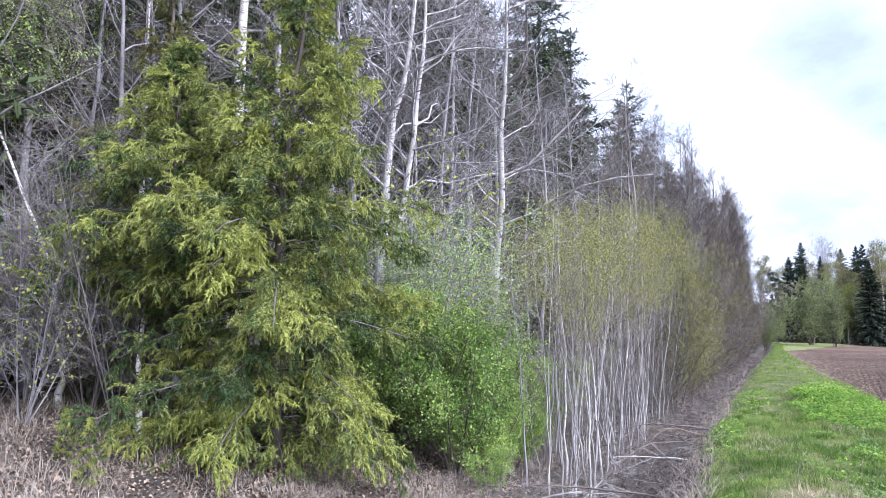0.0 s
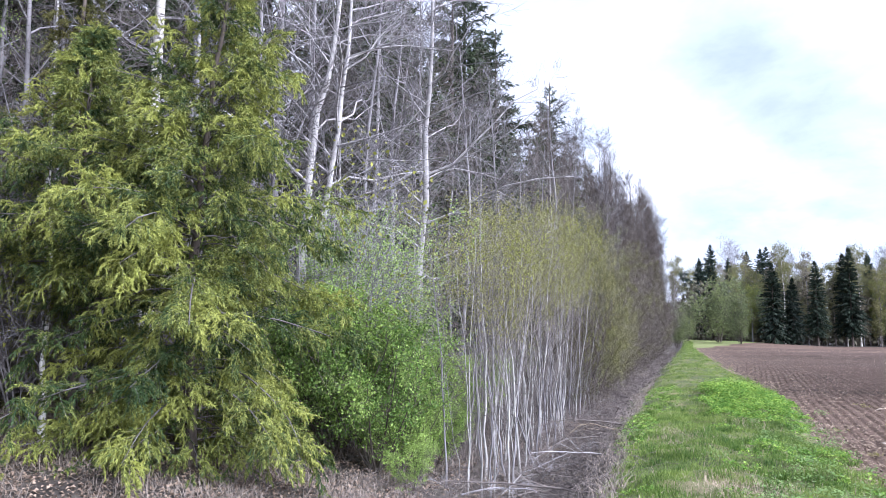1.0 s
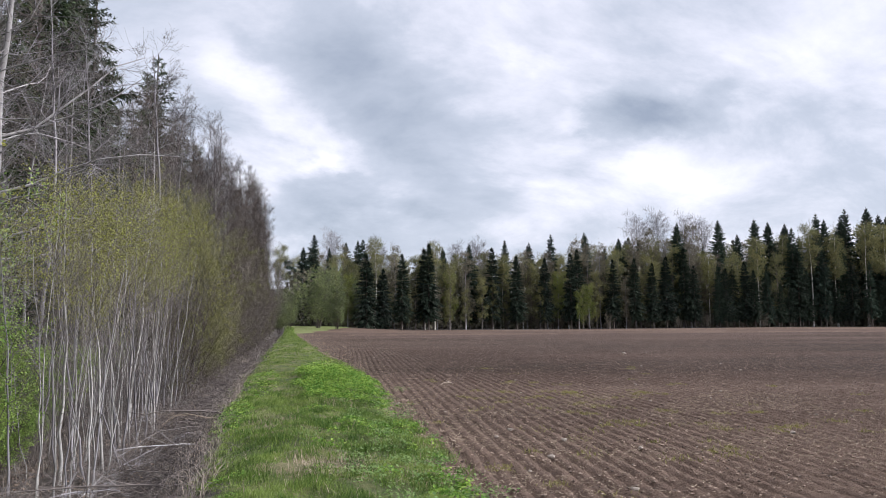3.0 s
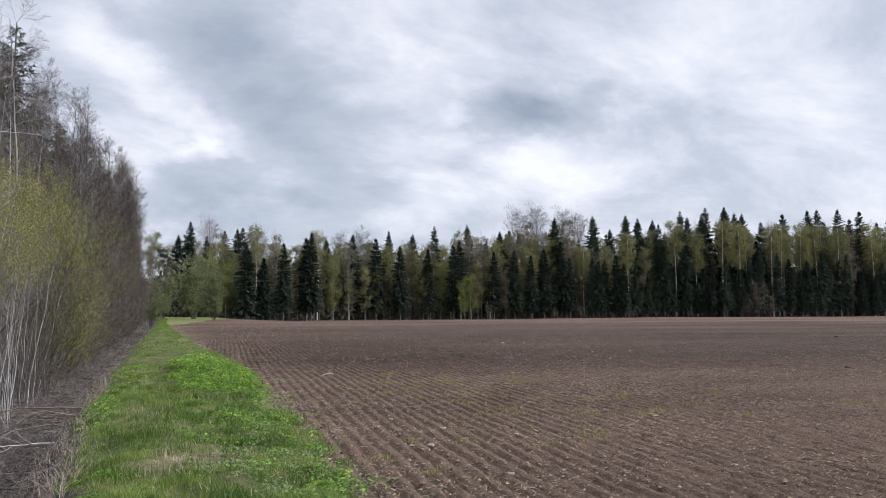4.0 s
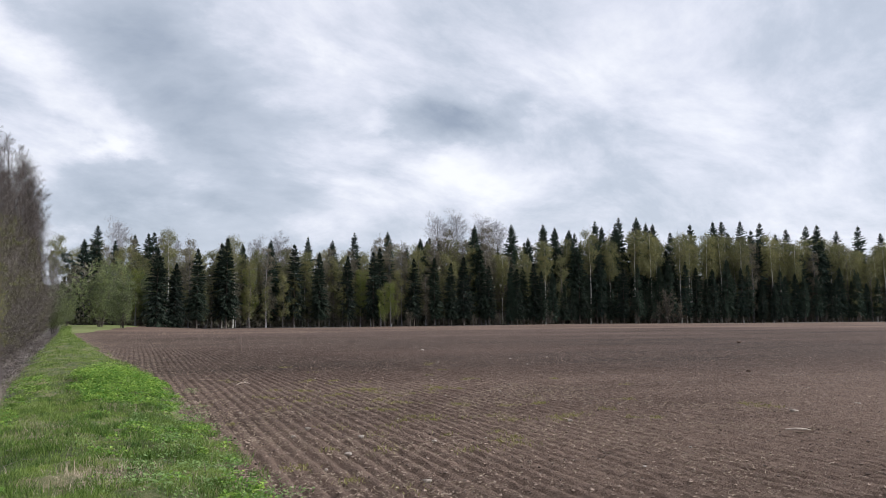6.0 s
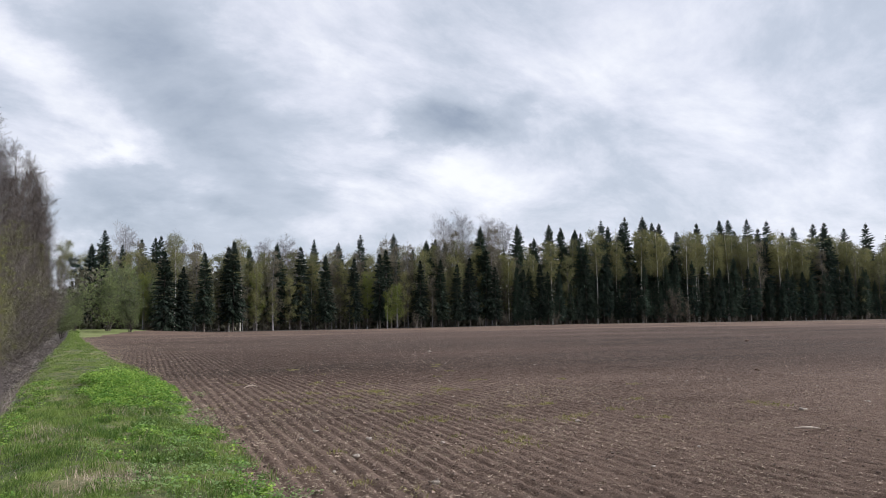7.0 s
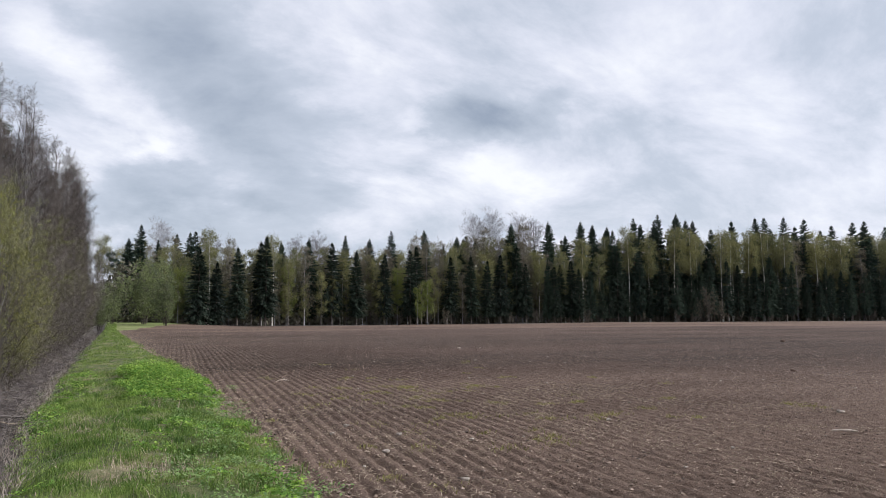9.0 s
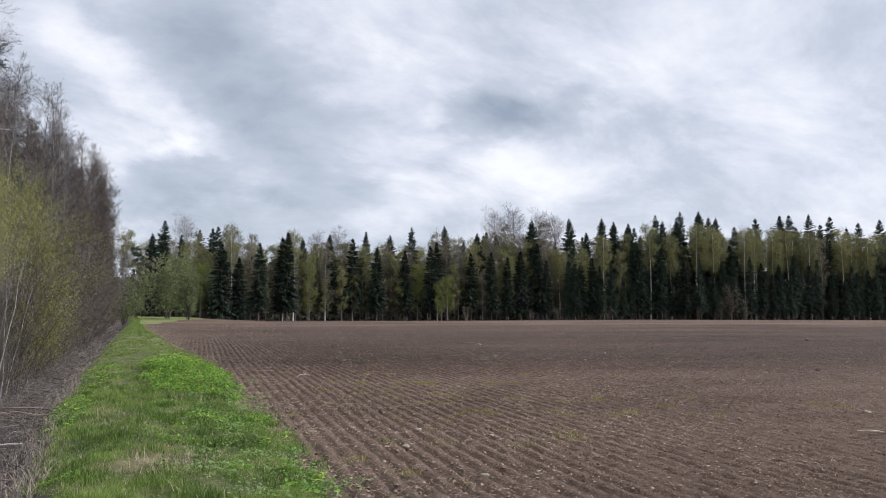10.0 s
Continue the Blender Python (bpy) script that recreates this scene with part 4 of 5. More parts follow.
    # willows with yellow-green buds farther along the ditch
    wil = [bush(rng, "willow", 13, 4.5 + 0.6 * k, 0.45, M_TWIG_HEDGE, ("willow bush with tiny yellow-green leaves", "bare brown-twigged willow bush", "willow bush in fresh yellow-green leaf")[k], (M_WILLOW, None, M_BUD)[k], (7, 0, 9)[k], 0.036, 13, 7, 0.018, low=0.06, twig=M_TWIG_HEDGE, thin=0.0036) for k in range(3)]
    n = 0
    for yy in np.arange(20, 118, 1.25):
        line = float(np.interp(yy, [19, 26, 50, 80, 118], [-3.1, -2.6, -2.55, -2.7, -2.5]))
        s = float(np.interp(yy, [19, 30, 60, 90, 118], [0.75, 0.95, 1.1, 0.95, 0.7]) * rng.uniform(0.75, 1.2))
        if n < 3:
            place(wil[n], line, yy, None, 0, s)
        else:
            repeat(wil[int(rng.choice([0, 2, 2]) if yy < 31 else (rng.choice([0, 1, 1, 1]) if math.sin(yy * 0.30 + 2.2) < 0.1 else rng.choice([0, 0, 2, 1])))], line - abs(rng.normal(0, 0.5)), yy, rng.uniform(0, 360), s)
        n += 1

    # bare undergrowth of the wood
    under = [bush(rng, "bare_shrub", 9, 2.6 + 0.5 * k, 0.7, (M_TWIG_DARK, M_TWIG_MAUVE)[k], "leafless grey shrub in the undergrowth", None, 0, 0, 14, 9, 0.010, thin=0.0018) for k in range(2)]
    budded = bush(rng, "budding_shrub", 8, 3.0, 0.6, M_TWIG, "shrub with sparse small green leaves", M_BUD, 1, 0.045, 14, 9, 0.010)
    n = 0
    for az, d in [(a + rng.normal(0, 1.2), dd * rng.uniform(0.93, 1.1)) for dd in (11.6, 13.5, 16.5, 20) for a in np.arange(-60, -14, 3.4)]:
        k = (under + [budded])[n % 3]
        px, py = polar(az, d)
        if px > -5.9 or (-44 < az < -31 and d < 12.6):
            continue
        if n < 3:
            place(k, px, py, None, 0, 1.0)
        else:
            repeat(k, px, py, rng.uniform(0, 360), rng.uniform(0.8, 1.7))
        n += 1
    for yy in np.arange(11.5, 27, 1.05):
        for q in range(2):
            repeat(under[(q + int(yy)) % 2], -2.9 - abs(rng.normal(0, 0.9)), yy + rng.normal(0, 0.4), rng.uniform(0, 360), rng.uniform(0.35, 0.75))
        repeat(budded if rng.random() < 0.6 else cherry, -4.2 - abs(rng.normal(0, 0.7)) - 0.04 * (yy - 11), yy, rng.uniform(0, 360), rng.uniform(0.45, 0.8))


build_wood()


# ---- the far wood behind the field ----
def build_far_wood():
    rng = np.random.default_rng(23)
    HIGH = (13.0, 17.8, 19.6, 15.2, 16.5)
    WHAT = ("broad dark spruce at the far edge of the field", "tall dark spruce of the far wood", "slim tall spruce deep in the far wood", "dark spruce with a bare foot at the edge of the field", "narrow dark spruce of the far wood")
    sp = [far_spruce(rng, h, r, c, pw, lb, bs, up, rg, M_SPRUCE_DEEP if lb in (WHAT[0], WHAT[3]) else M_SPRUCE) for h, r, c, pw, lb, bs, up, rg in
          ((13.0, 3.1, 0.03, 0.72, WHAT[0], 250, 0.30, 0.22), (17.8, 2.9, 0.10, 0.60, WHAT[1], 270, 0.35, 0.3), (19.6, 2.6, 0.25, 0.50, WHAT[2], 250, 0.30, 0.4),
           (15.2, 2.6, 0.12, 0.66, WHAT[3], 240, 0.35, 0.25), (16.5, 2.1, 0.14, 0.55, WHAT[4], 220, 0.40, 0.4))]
    br = [bare_tree(rng, "far_birch", [[(0, 0, 0), (0.2, 0, h * 0.5), (-0.2, 0, h)]], 0.14, 24, ll, bk, lb, M_TWIG_HEDGE, lf, pr, 0.135, lo, 6, 4, 36, 0.55, 2, 0.012, split=False, shrink=0.5, jitter=0.22)
          for h, ll, bk, lf, pr, lo, lb in ((17.5, 3.2, M_BARK_BIRCH, M_BIRCH_LEAF, 10, 0.45, "far birch with a white trunk and first yellow-green leaves"),
                                    (15.5, 3.0, M_TWIG_DARK, M_BIRCH_LEAF, 9, 0.10, "far broadleaved tree coming into leaf"),
                                    (17.0, 3.0, M_TWIG, M_TWIG_LEAF, 8, 0.10, "far broadleaved tree with brown opening buds"))]
    fresh = bare_tree(rng, "far_birch", [[(0, 0, 0), (0.2, 0, 6), (0.0, 0, 12)]], 0.12, 22, 2.7, M_TWIG, "far broadleaved tree in fresh yellow-green leaf", M_TWIG_BROWN, M_FRESH_FAR, 11, 0.13, 0.15, 6, 4, 36, 0.5, 2, 0.012, split=False, shrink=0.45, jitter=0.2)
    poplar = bare_tree(rng, "bare_poplar", [[(0, 0, 0), (0.2, 0, 12), (-0.2, 0, 26)]], 0.26, 46, 6.6, M_TWIG, "tall bare tree rising above the far wood", M_TWIG, None, 0, 0, 0.50, 8, 7, 36, 0.55, 2, 0.011, split=False, fringe=True, shrink=0.55)
    will = bush(rng, "far_willow", 14, 8.0, 0.45, M_TWIG_HEDGE, "round pale-green willow at the far end of the bank", M_WILLOW_FAR, 12, 0.115, 14, 8, 0.035, None, "tree", 0.08, 0.010)
    low = bush(rng, "far_shrub", 8, 4.0, 0.7, M_TWIG_HEDGE, "brownish shrub at the foot of the far wood", M_TWIG_LEAF, 4, 0.13, 7, 4, 0.03, None, "bush", 0.1, 0.012)
    used = set()

    def put(kind, px, py, s):
        if kind.name in used:
            repeat(kind, px, py, rng.uniform(0, 360), s)
        else:
            used.add(kind.name)
            place(kind, px, py, None, 0, s)
    def behind(az, depth):
        """The spot that lies so far behind the wood's edge in that direction."""
        d = 130.0
        for _ in range(25):
            d = (float(forest_edge(d * math.sin(radians(az)))) + depth) / math.cos(radians(az))
        return polar(az, d)
    # spruces and willows at the near end, one by one: direction, depth in the wood, height
    near_end = [(1.0, 12, 15.2), (1.8, 16, 18.2), (3.0, 12, 15.1), (4.3, 18, 17.2), (5.2, 20, 18.1), (5.6, 21, 18.7), (5.9, -1, 13.4), (7.2, -1, 11.1), (8.7, 2, 14.5), (10.8, 2, 17.0), (10.4, 4, 16.1),
                (11.9, 14, 17.5), (14.0, 8, 18.0), (15.8, 3, 17.0)]
    middle = [(16.8, 8, 19.2), (17.7, 3, 15.6), (18.7, 12, 19.4), (20.4, 8, 21.1), (19.9, 2, 15.2), (21.9, 1, 16.3), (23.0, 10, 22.2), (22.4, 5, 17.8), (24.5, 9, 18.6), (25.6, 10, 21.2), (26.1, 12, 21.0),
              (27.1, 14, 21.8), (29.9, 6, 25.0), (29.0, 2, 16.6), (31.0, 2, 14.8), (32.8, 14, 27.8), (33.2, 1, 14.3), (34.1, 12, 24.1), (34.5, 2, 16.1), (35.3, 12, 28.5), (35.1, 1, 14.0), (36.2, 10, 27.5),
              (37.3, 12, 27.7), (38.0, 3, 19.3), (25.1, 2, 15.5), (26.7, 3, 16.0), (28.0, 2, 15.0), (30.3, 4, 19.0)]
    right = [(39.3, 8, 30.0), (39.8, 10, 28.7), (40.8, 14, 30.4), (41.1, 12, 32.2), (42.4, 10, 32.3), (43.1, 12, 30.9), (43.6, 14, 31.1), (44.5, 5, 22.0), (46.3, 18, 32.5), (47.9, 18, 33.9), (48.5, 20, 34.6),
             (48.9, 20, 30.8), (49.8, 20, 35.1), (51.1, 20, 34.9), (52.1, 22, 31.5), (52.8, 20, 33.2), (54.1, 20, 34.8), (54.8, 22, 35.8), (56.0, 20, 33.7), (57.3, 20, 36.0), (58.6, 20, 34.0), (46.6, 2, 16.8)]
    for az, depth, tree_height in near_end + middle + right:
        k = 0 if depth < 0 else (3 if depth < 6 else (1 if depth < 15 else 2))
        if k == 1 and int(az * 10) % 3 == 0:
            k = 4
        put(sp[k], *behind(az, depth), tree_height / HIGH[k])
    # fresh green and yellowish trees that stand out before the spruces
    for az, depth, tree_height in ((20.9, 3, 12.0), (23.3, -1.5, 9.4), (22.5, -1, 7.9), (4.5, 2, 9.5), (12.4, 6, 11.4)):
        put(fresh, *behind(az, depth), tree_height / 12.0)
    for az, d, s in ((2.2, 124, 1.2), (3.7, 117, 0.86), (3.0, 136, 1.2), (-0.7, 104, 0.68), (0.1, 122, 0.75), (4.9, 136, 1.1)):
        put(will, *polar(az, d), s)
    for az, depth, tree_height in ((3.2, 28, 20.3), (7.0, 28, 18.2), (12.9, 28, 20.1), (14.6, 28, 21.2), (27.0, 28, 29.7), (28.5, 28, 31.2), (30.6, 28, 30.8), (31.7, 28, 30.1)):
        put(poplar, *behind(az, depth), tree_height / 27.5)

    t = bare_tree(rng, "leaning_tree", [[(0, 0, 0), (-0.2, 0, 4), (-1.2, 0, 8.5), (-3.4, 0, 12.4)]], 0.13, 12, 1.5, M_TWIG_DARK, "thin leaning tree with small dark tufts at the hedge's end", M_TWIG_DARK, M_SPRUCE, 10, 0.16, 0.62, 4, 3, 50, 0.2, 2, 0.012, split=False, jitter=0.12)
    place(t, *polar(1.15, 141))

    def tall(x):
        return float(np.interp(x, [0, 45, 95, 150, 330], [0.88, 0.95, 1.36, 1.56, 1.66]))
    # the dark front rank
    px = 100.0
    while px < 300:
        py = float(forest_edge(px)) + rng.uniform(0.5, 4)
        put(sp[rng.choice([4, 4, 1, 3])], px, py, rng.uniform(0.60, 1.0) * tall(px) * 0.74)
        px += rng.uniform(1.6, 4.2) + (rng.uniform(3, 7) if rng.random() < 0.12 else 0)
    px = 12.0
    while px < 300:
        put(low, px, float(forest_edge(px)) + rng.uniform(0.0, 5), rng.uniform(0.35, 0.9))
        px += rng.uniform(3.0, 8.0)
    for az, depth, size in ((44.0, 1, 1.9), (44.5, 0, 2.6), (44.9, 1, 2.3), (45.4, 0, 1.6), (43.5, 0, 1.4)):
        put(low, *behind(az, depth), size)
    # middle and rear ranks: birches coming into leaf, spruces between
    for depth, lo, hi, gap, share in ((6, 16, 300, 4.4, 0.10), (11, 6, 300, 4.0, 0.12), (17, -2, 305, 4.4, 0.22), (25, -8, 310, 4.0, 0.35)):
        px = lo
        while px < hi:
            py = float(forest_edge(px)) + depth + rng.uniform(-2, 2)
            if rng.random() < (0.0 if px < 84 else share):
                put(sp[rng.choice([1, 2, 4])], px, py, rng.uniform(0.84, 1.02) * tall(px))
            else:
                put(br[rng.choice([0, 1, 1, 2, 2] if px < 130 else [0, 0, 0, 1, 2])], px, py, rng.uniform(0.66, 0.86) * tall(px) * float(np.interp(px, [60, 90, 110, 130], [1.28, 1.1, 1.0, 1.18])))
            px += gap * rng.uniform(0.5, 1.5)

    # broadleaved trees that fill the gaps of the nearer half
    for depth in (3.5, 9, 15):
        px = 8.0
        while px < (80 if depth < 5 else 105):
            put(br[rng.choice([1, 1, 2])], px, float(forest_edge(px)) + depth + rng.uniform(-2, 2), rng.uniform(0.62, 0.95) * (0.8 if depth < 5 else 1.15) * tall(px))
            px += rng.uniform(2.4, 5.0)
    # the thicket that closes the wood behind its edge
    g = Geo()
    n = 110000
    x = -14 + 334 * rng.random(n) ** 1.35
    y = forest_edge(x) + 5 + 34 * rng.random(n)
    z = rng.random(n) ** 1.2 * (7 + 4.5 * patchy_1(x)) * np.interp(x, [0, 95, 130, 320], [1.0, 1.3, 1.9, 2.0])
    c = np.stack([x, y, z], 1)
    d = unit(rng.normal(0, 1, (n, 3)) + np.array([0, 0, 0.6]))
    w = unit(np.cross(d, rng.normal(0, 1, (n, 3))))
    sz = rng.uniform(0.3, 0.85, n)[:, None]
    g.tris(np.stack([c, c + d * sz + w * sz * 0.45, c + d * sz - w * sz * 0.45], 1))
    n = 60000
    x = 60 + 290 * rng.random(n)
    c = np.stack([x, forest_edge(x) + 34 + 12 * rng.random(n), 0.2 + 15 * rng.random(n) ** 1.3], 1)
    d = unit(rng.normal(0, 1, (n, 3)) + np.array([0, 0, 0.6]))
    w = unit(np.cross(d, rng.normal(0, 1, (n, 3))))
    sz = rng.uniform(0.5, 1.3, n)[:, None]
    g.tris(np.stack([c, c + d * sz + w * sz * 0.45, c + d * sz - w * sz * 0.45], 1))
    tagged(part("far_thicket", g, M_THICKET), "dark dense thicket of the far wood", "woods", kind="stuff")


def patchy_1(x):
    return 0.5 + 0.5 * np.sin(x * 0.35 + 1.3 * np.sin(x * 0.13))


build_far_wood()


# ---- grass, weeds, brush, clods ----
def patchy(x, y, f=1.0, seed=0.0):
    return 0.5 + 0.5 * np.sin(x * 2.9 * f + 2.0 * np.sin(y * 1.7 * f + seed) + seed) * np.cos(y * 2.3 * f + 1.6 * np.sin(x * 2.1 * f - seed))


def blades(rng, x, y, length, width, lean=0.45, z0=0.0):
    z = ground_height(x, y) - 0.01 + z0
    base = np.stack([x, y, z], 1)
    n = len(x)
    az = rng.uniform(0, 2 * np.pi, n)
    tl = np.minimum(np.abs(rng.normal(0, lean, n)), 1.42)
    d = np.stack([np.cos(az) * np.sin(tl), np.sin(az) * np.sin(tl), np.cos(tl)], 1)
    wa = rng.uniform(0, 2 * np.pi, n)
    w = np.stack([np.cos(wa), np.sin(wa), np.zeros(n)], 1) * (np.broadcast_to(width, (n,))[:, None] * 0.5)
    mid = base + d * (length * 0.55)[:, None]
    bent = unit(d + np.stack([np.cos(az), np.sin(az), np.zeros(n)], 1) * 0.5)
    tip = mid + bent * (length * 0.45)[:, None]
    return base, w, mid, tip


def put_blades(geo, b, near=True):
    base, w, mid, tip = b
    if near:
        geo.quads(np.stack([base - w, base + w, mid + w * 0.7, mid - w * 0.7], 1))
        geo.tris(np.stack([mid - w * 0.7, mid + w * 0.7, tip], 1))
    else:
        geo.tris(np.stack([base - w, base + w, tip], 1))


def build_bank():
    rng = np.random.default_rng(31)
    g, dry = Geo(), Geo()
    for y0, y1, n, ln, wd, near in ((-7, 4.5, 14000, 0.09, 0.008, False), (4.5, 9, 62000, 0.085, 0.0055, True), (9, 16, 52000, 0.095, 0.007, True), (16, 32, 36000, 0.12, 0.011, False), (32, 62, 16000, 0.15, 0.02, False), (62, 125, 9000, 0.22, 0.045, False)):
        y = rng.uniform(y0, y1, n)
        w = rng.uniform(-0.10, 1.10, n)
        edge = (w < 0.0) | (w > 0.97)
        x = left_edge(y) + w * (right_edge(y) - left_edge(y)) + rng.normal(0, 0.05, n)
        tuft = patchy(x, y, 1.6, 0.7)
        tuft = tuft * 0.6 + 0.4 * patchy(x, y, 0.55, 3.0)
        keep = (tuft > 0.24 + 0.4 * edge) & (((x - 0.5) / 0.4) ** 2 + ((y - 7.7) / 0.5) ** 2 > rng.random(n))
        x, y, tuft = x[keep], y[keep], tuft[keep]
        put_blades(g, blades(rng, x, y, ln * (0.22 + 1.35 * tuft ** 2) * rng.uniform(0.5, 1.5, len(x)), wd, 0.6), near)
    tagged(part("bank_grass", g, M_GRASS), "short fresh green grass on the bank", "grass", kind="stuff")
    # lush darker tufts
    g = Geo()
    for _ in range(150):
        yy = 4.8 + 15 * rng.random() ** 1.3
        cx = float(left_edge(yy) + rng.uniform(0.02, 0.95) * (right_edge(yy) - left_edge(yy)))
        n, rad = int(rng.uniform(90, 260)), rng.uniform(0.04, 0.13)
        x, y = cx + rng.normal(0, rad, n), yy + rng.normal(0, rad, n)
        put_blades(g, blades(rng, x, y, rng.uniform(0.05, 0.15, n), 0.006, 0.5))
    tagged(part("grass_tufts", g, M_TUFT), "lush dark green grass tufts on the bank", "grass", kind="stuff")
    # bleached grass of last year between the green
    y = np.concatenate([rng.uniform(-4, 26, 9000), rng.normal(7.7, 0.30, 1100), rng.normal(11.1, 0.5, 700), rng.normal(13.3, 0.4, 600)])
    n = len(y)
    x = np.concatenate([left_edge(y[:9000]) + rng.uniform(-0.25, 1.0, 9000) * (right_edge(y[:9000]) - left_edge(y[:9000])), rng.normal(0.5, 0.22, 1100), rng.normal(-0.2, 0.3, 700), rng.normal(0.9, 0.4, 600)])
    keep = (patchy(x, y, 1.1, 2.2) + 0.25 * patchy(x, y, 0.5, 5.0) > 0.62) | (np.arange(n) >= 9000)
    x, y = x[keep], y[keep]
    put_blades(dry, blades(rng, x, y, rng.uniform(0.05, 0.14, len(x)), 0.005, 1.9, 0.03))
    tagged(part("dry_grass", dry, M_STRAW), "bleached dry grass lying on the bank", "grass", kind="stuff")
    # broad-leaved weeds: a dense bright patch and scattered clumps
    g = Geo()
    spots = [(1.15, 17.6, 1.1, 5.0, 0.30, 26000), (1.3, 23.0, 0.9, 2.5, 0.2, 2200), (-0.8, 12.5, 0.3, 2.5, 0.12, 900), (1.2, 10.6, 0.45, 0.6, 0.10, 700), (-0.6, 19, 0.45, 4, 0.12, 1200)]
    for _ in range(44):
        yy = rng.uniform(5.0, 17)
        spots.append((float(right_edge(yy)) + rng.normal(0.02, 0.16), yy, rng.uniform(0.06, 0.2), rng.uniform(0.08, 0.25), rng.uniform(0.04, 0.11), int(rng.uniform(25, 110))))
    for _ in range(12):
        yy = rng.uniform(5.0, 13)
        spots.append((rng.uniform(-0.7, 1.6), yy, rng.uniform(0.08, 0.25), rng.uniform(0.1, 0.3), rng.uniform(0.04, 0.09), int(rng.uniform(30, 120))))
    for cx, cy, rx, ry, h, n in spots:
        a, r = rng.uniform(0, 2 * np.pi, n), np.sqrt(rng.random(n))
        x, y = cx + rx * r * np.cos(a), cy + ry * r * np.sin(a)
        if n > 2000:
            hold = r < 0.62 + 0.4 * patchy(x, y, 0.9, 3.3) + rng.normal(0, 0.05, n)
            x, y, r = x[hold], y[hold], r[hold]
            n = len(x)
        hump = h * (1 - 0.7 * r ** 4) * (0.25 + 0.95 * patchy(x, y, 1.7, 1.0) ** 0.8)
        z = ground_height(x, y) + hump * rng.uniform(0.55, 1.05, n) + 0.01
        base = np.stack([x, y, z], 1)
        aa = rng.uniform(0, 2 * np.pi, n)
        d = unit(np.stack([np.cos(aa), np.sin(aa), rng.normal(0.05, 0.35, n)], 1))
        w = unit(np.cross(d, np.array([0, 0, 1.0]) + rng.normal(0, 0.35, (n, 3))))
        sz = (0.038 * rng.uniform(0.6, 1.4, n) * (1.0 + 0.02 * max(0, cy - 12)))[:, None]
        up = np.array([0, 0, 0.12])
        g.quads(np.stack([base, base + d * sz * 0.45 + w * sz * 0.36 + up * sz, base + d * sz, base + d * sz * 0.45 - w * sz * 0.36 + up * sz], 1))
    tagged(part("bank_weeds", g, M_WEED), "bright green broad-leaved weeds in a low patch", "weeds", kind="stuff")
    # duller herbs along the field's edge
    g = Geo()
    for _ in range(95):
        yy = 4.8 + 12 * rng.random() ** 1.3
        w = rng.normal(0.86, 0.16)
        cx = float(left_edge(yy) + w * (right_edge(yy) - left_edge(yy)))
        n, rad = int(rng.uniform(40, 120)), rng.uniform(0.05, 0.16)
        x, y = cx + rng.normal(0, rad, n), yy + rng.normal(0, rad * 1.3, n)
        base = np.stack([x, y, ground_height(x, y) + rng.uniform(0.01, 0.09, n)], 1)
        aa = rng.uniform(0, 2 * np.pi, n)
        d = unit(np.stack([np.cos(aa), np.sin(aa), rng.normal(0.25, 0.4, n)], 1))
        w = unit(np.cross(d, np.array([0, 0, 1.0]) + rng.normal(0, 0.35, (n, 3))))
        sz = (0.034 * rng.uniform(0.5, 1.4, n))[:, None]
        g.quads(np.stack([base, base + d * sz * 0.5 + w * sz * 0.3, base + d * sz, base + d * sz * 0.5 - w * sz * 0.3], 1))
    tagged(part("bank_herbs", g, M_HERB), "dull green low herbs along the field's edge", "weeds", kind="stuff")
    # weeds that sprout between the furrows
    g = Geo()
    for _ in range(100):
        if rng.random() < 0.6:
            cx, cy = rng.normal(5.6, 1.5), rng.normal(12.4, 2.6)
        else:
            cx, cy = rng.uniform(2.0, 12), rng.uniform(6, 24)
        n = int(rng.uniform(30, 90))
        r = rng.uniform(0.05, 0.16)
        x, y = cx + rng.normal(0, r, n), cy + rng.normal(0, r, n)
        put_blades(g, blades(rng, x, y, rng.uniform(0.025, 0.07, n), 0.012, 1.1))
    tagged(part("field_weeds", g, M_FIELD_WEED), "pale yellow-green weeds sprouting in the furrows", "weeds", kind="stuff")


